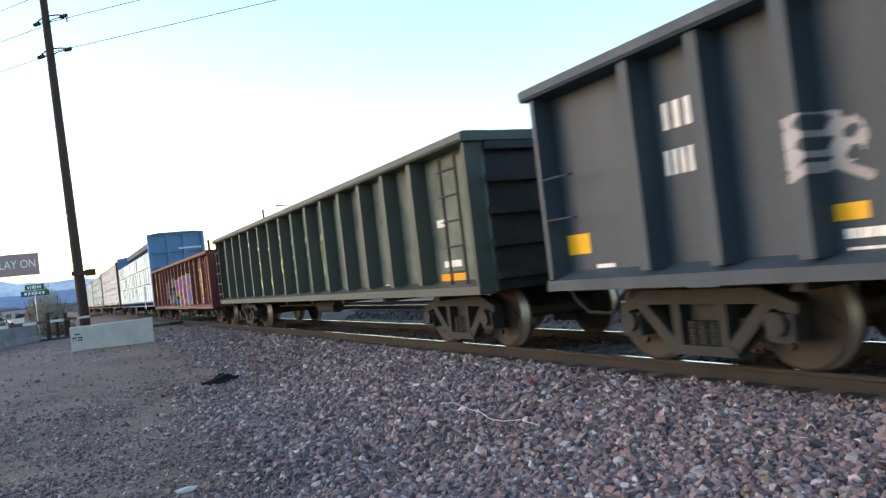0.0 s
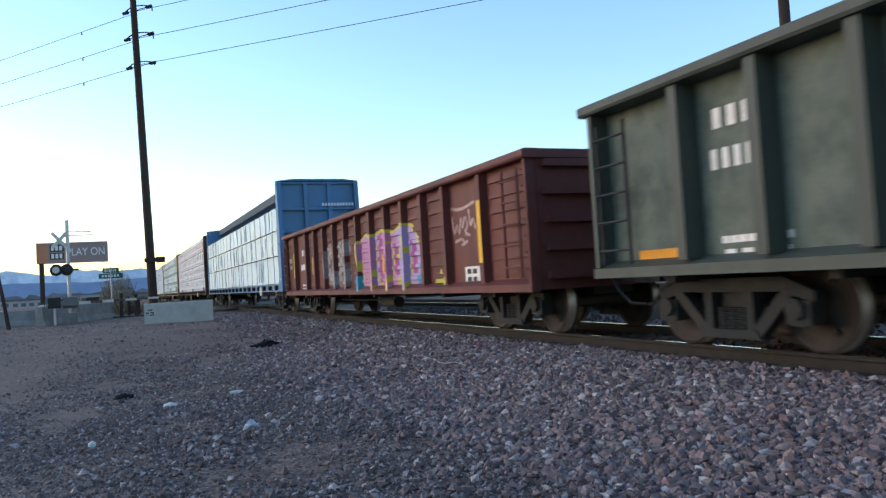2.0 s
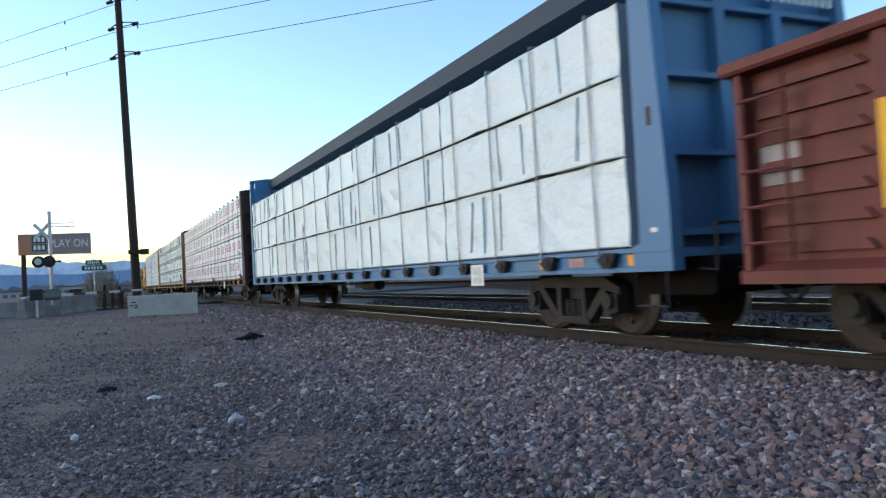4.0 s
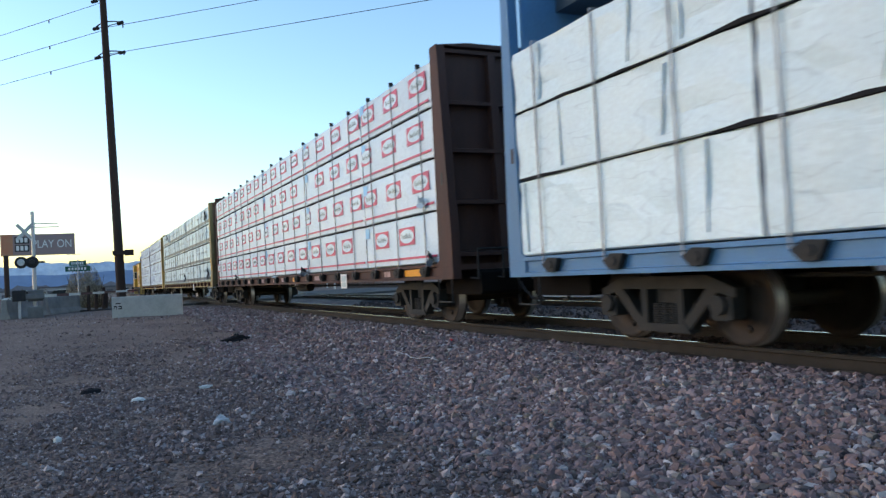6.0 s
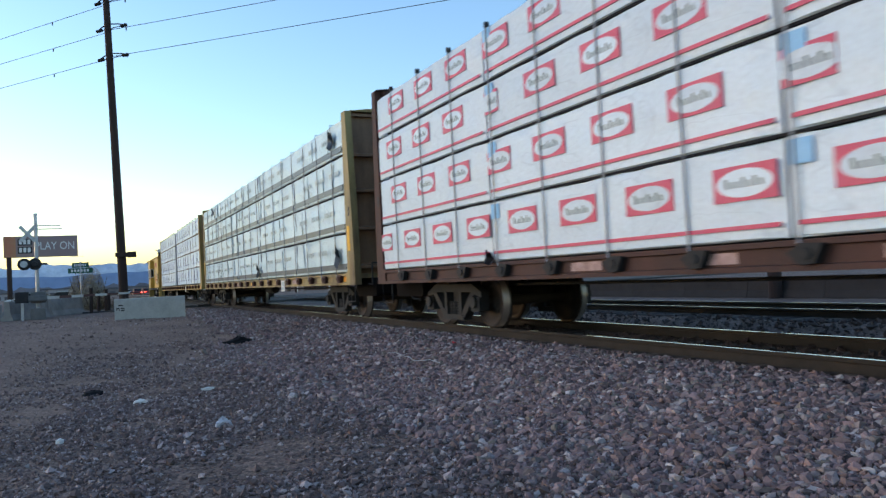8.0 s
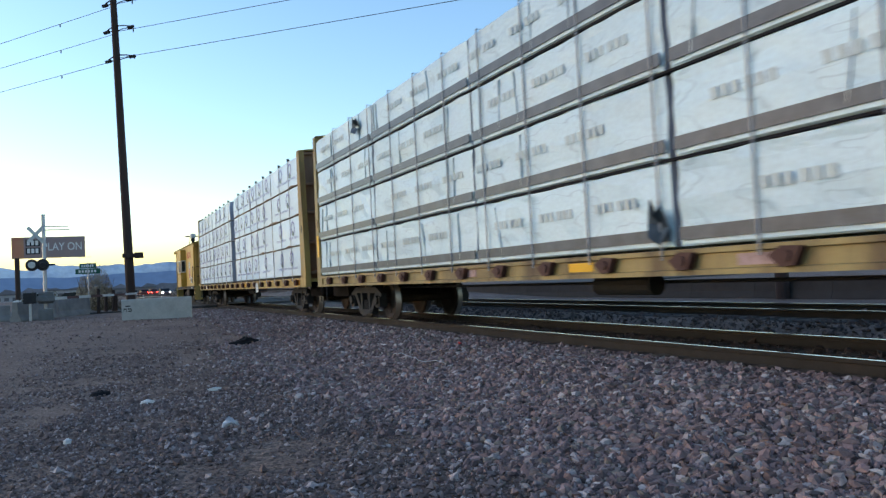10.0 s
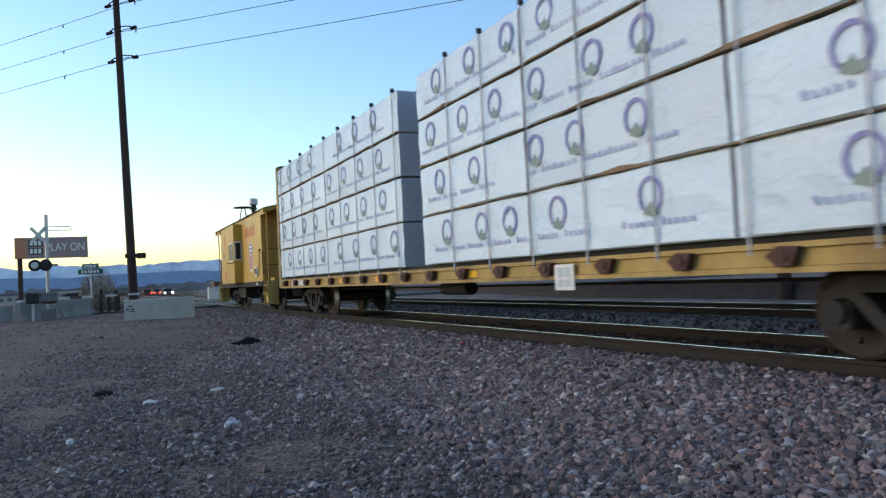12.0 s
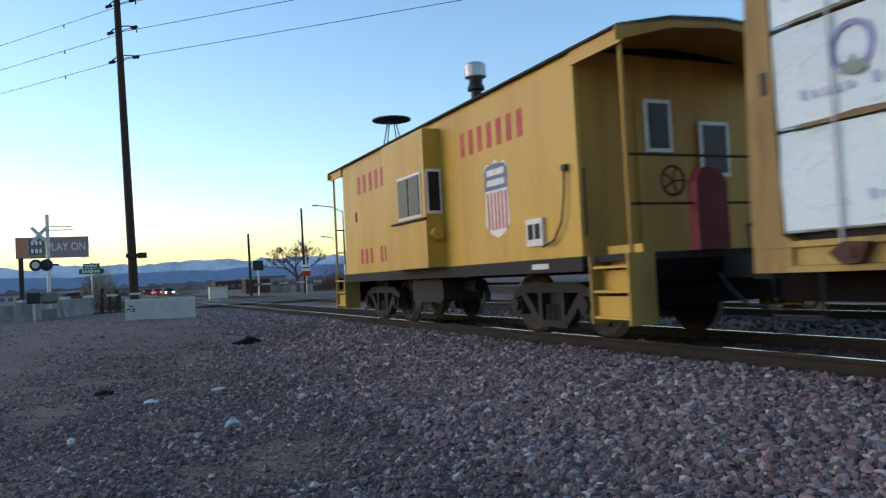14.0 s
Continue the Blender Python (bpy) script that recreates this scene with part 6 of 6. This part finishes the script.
# ---- the caboose at the end ----
def caboose():
    y0, y1 = 75.88, 85.34
    yc = (y0 + y1) / 2
    car = thing("caboose", (CX, yc, 0), "yellow bay-window caboose with red lettering and a dark roof", "caboose", "wagons of the train")
    rolling(car, (CX, yc, 0))
    a, b = y0 - yc, y1 - yc
    bm = bmesh.new()
    t = 0.06
    for s in (-1, 1):
        box(bm, s * 1.5 if s < 0 else 1.5 - t, -1.5 + t if s < 0 else 1.5, a, b, 1.06, 3.54)
    part("body", bm, "yellow", car)
    for y in (a + 0.002, b - t - 0.002):
        bm = bmesh.new()
        box(bm, -1.5 + t, 1.5 - t, y, y + t, 1.06, 3.56)
        part("end_wall", bm, "endwall", car, "brownish yellow end wall")
    bm = bmesh.new()
    arch = [(-1.57, 3.53), (-1.57, 3.56), (-0.8, 3.72), (0, 3.77), (0.8, 3.72), (1.57, 3.56), (1.57, 3.53), (0.8, 3.66), (0, 3.71), (-0.8, 3.66)]
    prism(bm, arch, a - 0.98, b + 0.90, "y")
    part("roof", bm, "grime", car, "dark weathered curved roof")
    for s in (-1, 1):
        for u, v in ((a - 0.97, a), (b, b + 0.89)):
            bm = bmesh.new()
            box(bm, s * 1.52 - 0.015, s * 1.52 + 0.015, u, v, 3.36, 3.53)
            part("roof_fascia", bm, "yellow", car)
        bm = bmesh.new()
        box(bm, s * 1.5 - 0.03, s * 1.5 + 0.03, a - 0.02, b + 0.02, 0.88, 1.06)
        part("side_sill", bm, "grime", car, "dark grey steel side sill")
    for y in (a - 0.98, b + 0.88):
        bm = bmesh.new()
        prism(bm, [(-1.6, 3.37), (-1.6, 3.545), (-0.8, 3.70), (0, 3.75), (0.8, 3.70), (1.6, 3.545), (1.6, 3.37), (0.8, 3.58), (0, 3.64), (-0.8, 3.58)], y, y + 0.02, "y")
        part("roof_end_board", bm, "endwall", car)
    for u, v in ((a - 0.95, a - 0.001), (b + 0.001, b + 0.87)):
        bm = bmesh.new()
        prism(bm, [(-1.49, 3.50), (-0.8, 3.63), (0, 3.68), (0.8, 3.63), (1.49, 3.50), (1.49, 3.515), (0.8, 3.648), (0, 3.698), (-0.8, 3.648), (-1.49, 3.515)], u, v, "y")
        part("roof_lining", bm, "endwall", car, "brownish yellow roof lining")
    # bay with its windows
    for s in (-1, 1):
        u, v = 79.8 - yc, 81.75 - yc
        bm = bmesh.new()
        prism(bm, [(s * 1.5, u), (s * 1.82, u), (s * 1.82, v), (s * 1.5, v)], 1.06, 3.38, "z")
        bay = part("bay", bm, "yellow", car)
        for (wy0, wy1) in ((80.0, 80.45), (80.5, 80.95)):
            bm = bmesh.new()
            box(bm, s * 1.82 - 0.015, s * 1.82 + 0.015, wy0 - yc - 0.05, wy1 - yc + 0.05, 1.92, 2.68)
            w = part("window_frame", bm, "white", bay, "white aluminium window frame")
            bm = bmesh.new()
            box(bm, s * 1.84 - 0.012, s * 1.84 + 0.012, wy0 - yc, wy1 - yc, 1.97, 2.63)
            part("window_pane", bm, "glass", bay)
        bm = bmesh.new()
        box(bm, s * 1.66 - 0.14, s * 1.66 + 0.14, u - 0.02, u - 0.001, 1.95, 2.70)
        part("window_frame", bm, "white", bay)
        bm = bmesh.new()
        box(bm, s * 1.66 - 0.10, s * 1.66 + 0.10, u - 0.032, u - 0.018, 2.0, 2.65)
        part("window_pane", bm, "glass", bay)
        bm = bmesh.new()
        tube(bm, [(s * 1.66, u, 1.62), (s * 1.66, u - 0.12, 1.62)], 0.10, 12)
        part("marker_bracket", bm, "yellow", bay)
        bm = bmesh.new()
        box(bm, s * 1.85 - 0.03, s * 1.85 + 0.03, u - 0.05, u + 1.5, 1.86, 1.89)
        part("drip_sill", bm, "grime", bay)
    x = -1.5
    # lettering as plain upright bars
    mark(car, "lettering_mark", "red", 77.04, 79.1, 2.75, 3.13, yc, 7, 0.52)
    mark(car, "lettering_mark", "red", 82.47, 84.34, 2.78, 3.17, yc, 5, 0.52)
    mark(car, "number_mark", "red", 83.35, 84.3, 1.26, 1.58, yc, 3, 0.5)
    mark(car, "number_mark", "red", 82.27, 83.0, 1.26, 1.58, yc, 3, 0.45)
    # shield: white field, blue top, red stripes
    bm = bmesh.new()
    c = 77.93 - yc
    prism(bm, [(c - 0.36, 2.42), (c - 0.26, 2.52), (c - 0.12, 2.47), (c, 2.56), (c + 0.12, 2.47), (c + 0.26, 2.52), (c + 0.36, 2.42), (c + 0.33, 2.1), (c + 0.36, 1.62), (c + 0.2, 1.48), (c, 1.42), (c - 0.2, 1.48), (c - 0.36, 1.62), (c - 0.33, 2.1)], x - 0.006, x + 0.002, "x", 0)
    shield = part("emblem", bm, "white", car, "red, white and blue striped shield")
    bm = bmesh.new()
    prism(bm, [(c - 0.33, 2.12), (c + 0.33, 2.12), (c + 0.34, 2.41), (c + 0.25, 2.48), (c, 2.5), (c - 0.25, 2.48), (c - 0.34, 2.41)], x - 0.010, x - 0.004, "x")
    part("emblem_field", bm, "navy", shield)
    for z in (2.18, 2.33):
        bm = bmesh.new()
        box(bm, x - 0.013, x - 0.009, c - 0.26, c + 0.26, z, z + 0.09)
        part("emblem_bar", bm, "white", shield)
    for k in range(6):
        bm = bmesh.new()
        box(bm, x - 0.010, x - 0.004, c - 0.295 + k * 0.105, c - 0.25 + k * 0.105, 1.54, 2.08)
        part("emblem_stripe", bm, "red", shield)
    bm = bmesh.new()
    box(bm, x - 0.05, x, 76.68 - yc, 77.08 - yc, 1.24, 1.60)
    gen = part("socket_box", bm, "white", car, "white electric socket box")
    for k in (0, 1):
        bm = bmesh.new()
        box(bm, x - 0.056, x - 0.048, 76.73 + k * 0.17 - yc, 76.86 + k * 0.17 - yc, 1.33, 1.53)
        part("socket_cover", bm, "grime", gen)
    bm = bmesh.new()
    tube(bm, [(x - 0.04, 76.12 - yc, 2.16), (x - 0.05, 76.14 - yc, 1.8), (x - 0.05, 76.22 - yc, 1.5), (x - 0.05, 76.42 - yc, 1.28), (x - 0.05, 76.68 - yc, 1.22)], 0.014, 6)
    part("cable", bm, "grime", car)
    bm = bmesh.new()
    box(bm, x - 0.06, x, 76.08 - yc, 76.16 - yc, 2.12, 2.2)
    part("cable_hook", bm, "black", car)
    bm = bmesh.new()
    box(bm, x - 0.012, x, 84.38 - yc, 84.48 - yc, 2.2, 2.42)
    part("vent_slot", bm, "black", car)
    mark(car, "data_stencil", "white", 76.6, 77.0, 0.93, 1.0, yc, 5, 0.15, x=-1.532)
    # roof fittings
    bm = bmesh.new()
    lathe(bm, [(3.5, 0.085), (3.88, 0.085), (3.89, 0.14), (3.94, 0.14), (3.98, 0.11), (4.07, 0.11), (4.1, 0.175), (4.29, 0.175), (4.33, 0.13)], 16, "z", [0, 0, 0, 0, 0, 1, 1, 1])
    for v in bm.verts:
        v.co.x -= 1.1
        v.co.y += 79.15 - yc
    part("stove_pipe", bm, ["black", "galv"], car, "black stove pipe with a galvanised cap")
    bm = bmesh.new()
    cy, cx = 84.3 - yc, -0.6
    lathe(bm, [(4.46, 0.02), (4.49, 0.44), (4.52, 0.44), (4.55, 0.02)], 24, "z")
    for v in bm.verts:
        v.co.x += cx
        v.co.y += cy
    part("antenna_disc", bm, "black", car)
    for k in range(4):
        bm = bmesh.new()
        d = Vector((math.cos(k * 1.571 + 0.7), math.sin(k * 1.571 + 0.7), 0))
        tube(bm, [Vector((cx, cy, 3.55)) + d * 0.33, Vector((cx, cy, 4.47)) + d * 0.1], 0.014, 6)
        part("antenna_leg", bm, "black", car)
    # end platforms, steps, railings and doors
    for y, s in ((a, -1), (b, 1)):
        bm = bmesh.new()
        box(bm, -1.45, 1.45, min(y, y + s * 0.85), max(y, y + s * 0.85), 0.98, 1.06)
        part("platform", bm, "grime", car)
        bm = bmesh.new()
        box(bm, -1.45, 1.45, min(y + s * 0.78, y + s * 0.85), max(y + s * 0.78, y + s * 0.85), 0.72, 0.976)
        part("end_beam", bm, "soot", car)
        bm = bmesh.new()
        box(bm, -1.1, 1.1, min(y + s * 0.1, y + s * 0.775), max(y + s * 0.1, y + s * 0.775), 0.44, 0.975)
        part("draft_box", bm, "soot", car)
        for xs in (-1, 1):
            st = None
            for k, z in enumerate((0.32, 0.62, 0.9)):
                bm = bmesh.new()
                box(bm, xs * 1.50 - (0.02 if xs > 0 else 0), xs * 1.50 + (0.02 if xs < 0 else 0) - xs * 0.28, min(y + s * 0.18, y + s * 0.82), max(y + s * 0.18, y + s * 0.82), z, z + 0.03)
                box(bm, xs * (1.44 - 0.09 * k) - 0.01, xs * (1.44 - 0.09 * k) + 0.01, min(y + s * 0.18, y + s * 0.82), max(y + s * 0.18, y + s * 0.82), z, z + 0.26)
                p = part("step", bm, "yellow", car, "worn yellow step tread")
            for yy in (y + s * 0.15, y + s * 0.85):
                bm = bmesh.new()
                box(bm, min(xs * 1.52, xs * 1.15), max(xs * 1.52, xs * 1.15), yy - 0.015, yy + 0.015, 0.26, 1.06)
                part("step_side", bm, "olive", car)
            bm = bmesh.new()
            tube(bm, [(xs * 1.46, y + s * 0.86, 1.06), (xs * 1.46, y + s * 0.86, 3.5)], 0.026, 8)
            part("roof_post", bm, "endwall", car)
            bm = bmesh.new()
            tube(bm, [(xs * 1.44, y + s * 0.04, 2.1), (xs * 1.5, y + s * 0.1, 2.1), (xs * 1.5, y + s * 0.1, 1.3)], 0.016, 6)
            part("handrail", bm, "black", car)
        for z in (1.6, 2.15):
            bm = bmesh.new()
            tube(bm, [(-1.44, y + s * 0.86, z), (1.44, y + s * 0.86, z)], 0.017, 6)
            part("railing_bar", bm, "brown", car)
        bm = bmesh.new()
        prism(bm, [(-0.56, 1.06), (-0.10, 1.06), (-0.10, 1.84), (-0.20, 2.0), (-0.46, 2.0), (-0.56, 1.84)], min(y + s * 0.80, y + s * 0.95), max(y + s * 0.80, y + s * 0.95), "y")
        part("brake_stand", bm, "darkred", car, "dull red brake stand")
        bm = bmesh.new()
        for k in range(16):
            p0, p1 = 6.2832 * k / 16, 6.2832 * (k + 1) / 16
            tube(bm, [(-0.68 + 0.17 * math.cos(p0), y + s * 0.7, 1.88 + 0.17 * math.sin(p0)), (-0.68 + 0.17 * math.cos(p1), y + s * 0.7, 1.88 + 0.17 * math.sin(p1))], 0.018, 6)
        for k in range(5):
            p0 = 6.2832 * k / 5
            tube(bm, [(-0.68, y + s * 0.7, 1.88), (-0.68 + 0.17 * math.cos(p0), y + s * 0.7, 1.88 + 0.17 * math.sin(p0))], 0.012, 6)
        part("brake_wheel", bm, "brown", car)
        e = y + s * 0.001
        bm = bmesh.new()
        box(bm, -0.60, 0.16, min(e, e + s * 0.03), max(e, e + s * 0.03), 1.08, 3.05)
        door = part("door", bm, "endwall", car, "brownish yellow end door")
        for (x0, x1, z0, z1) in ((-0.44, -0.12, 2.38, 2.95), (0.44, 0.84, 2.08, 2.70)):
            bm = bmesh.new()
            box(bm, x0 - 0.05, x1 + 0.05, min(e + s * 0.03, e + s * 0.055), max(e + s * 0.03, e + s * 0.055), z0 - 0.05, z1 + 0.05)
            fr = part("window_frame", bm, "white", car)
            bm = bmesh.new()
            box(bm, x0, x1, min(e + s * 0.05, e + s * 0.062), max(e + s * 0.05, e + s * 0.062), z0, z1)
            part("window_pane", bm, "glass", fr)
    underframe(car, a + 0.2, b - 0.2, 0.95)
    bm = bmesh.new()
    cbox(bm, -1.3, -0.5, -0.2, 1.2, 0.45, 0.86, 0.06)
    part("battery_box", bm, "grime", car)
    add_couplers(car, a - 0.85, b + 0.85)
    add_truck(car, 77.33 - yc)
    add_truck(car, 84.2 - yc)
    return car


caboose()


# ---- what moves ----
def motions():
    steps = [k * 0.5 for k in range(29)]
    for ob, (x, y, z) in MOVERS:
        walk(ob, [(t, pose(x, y - run(t), z)) for t in steps])
    ticks = [k / 30 for k in range(421)]
    turns = [(t, math.degrees(run(t) / WHEEL_R)) for t in ticks]
    for ob, (x, y, z) in WHEELS:
        walk(ob, [(t, pose(x, y, z, a)) for t, a in turns])


motions()
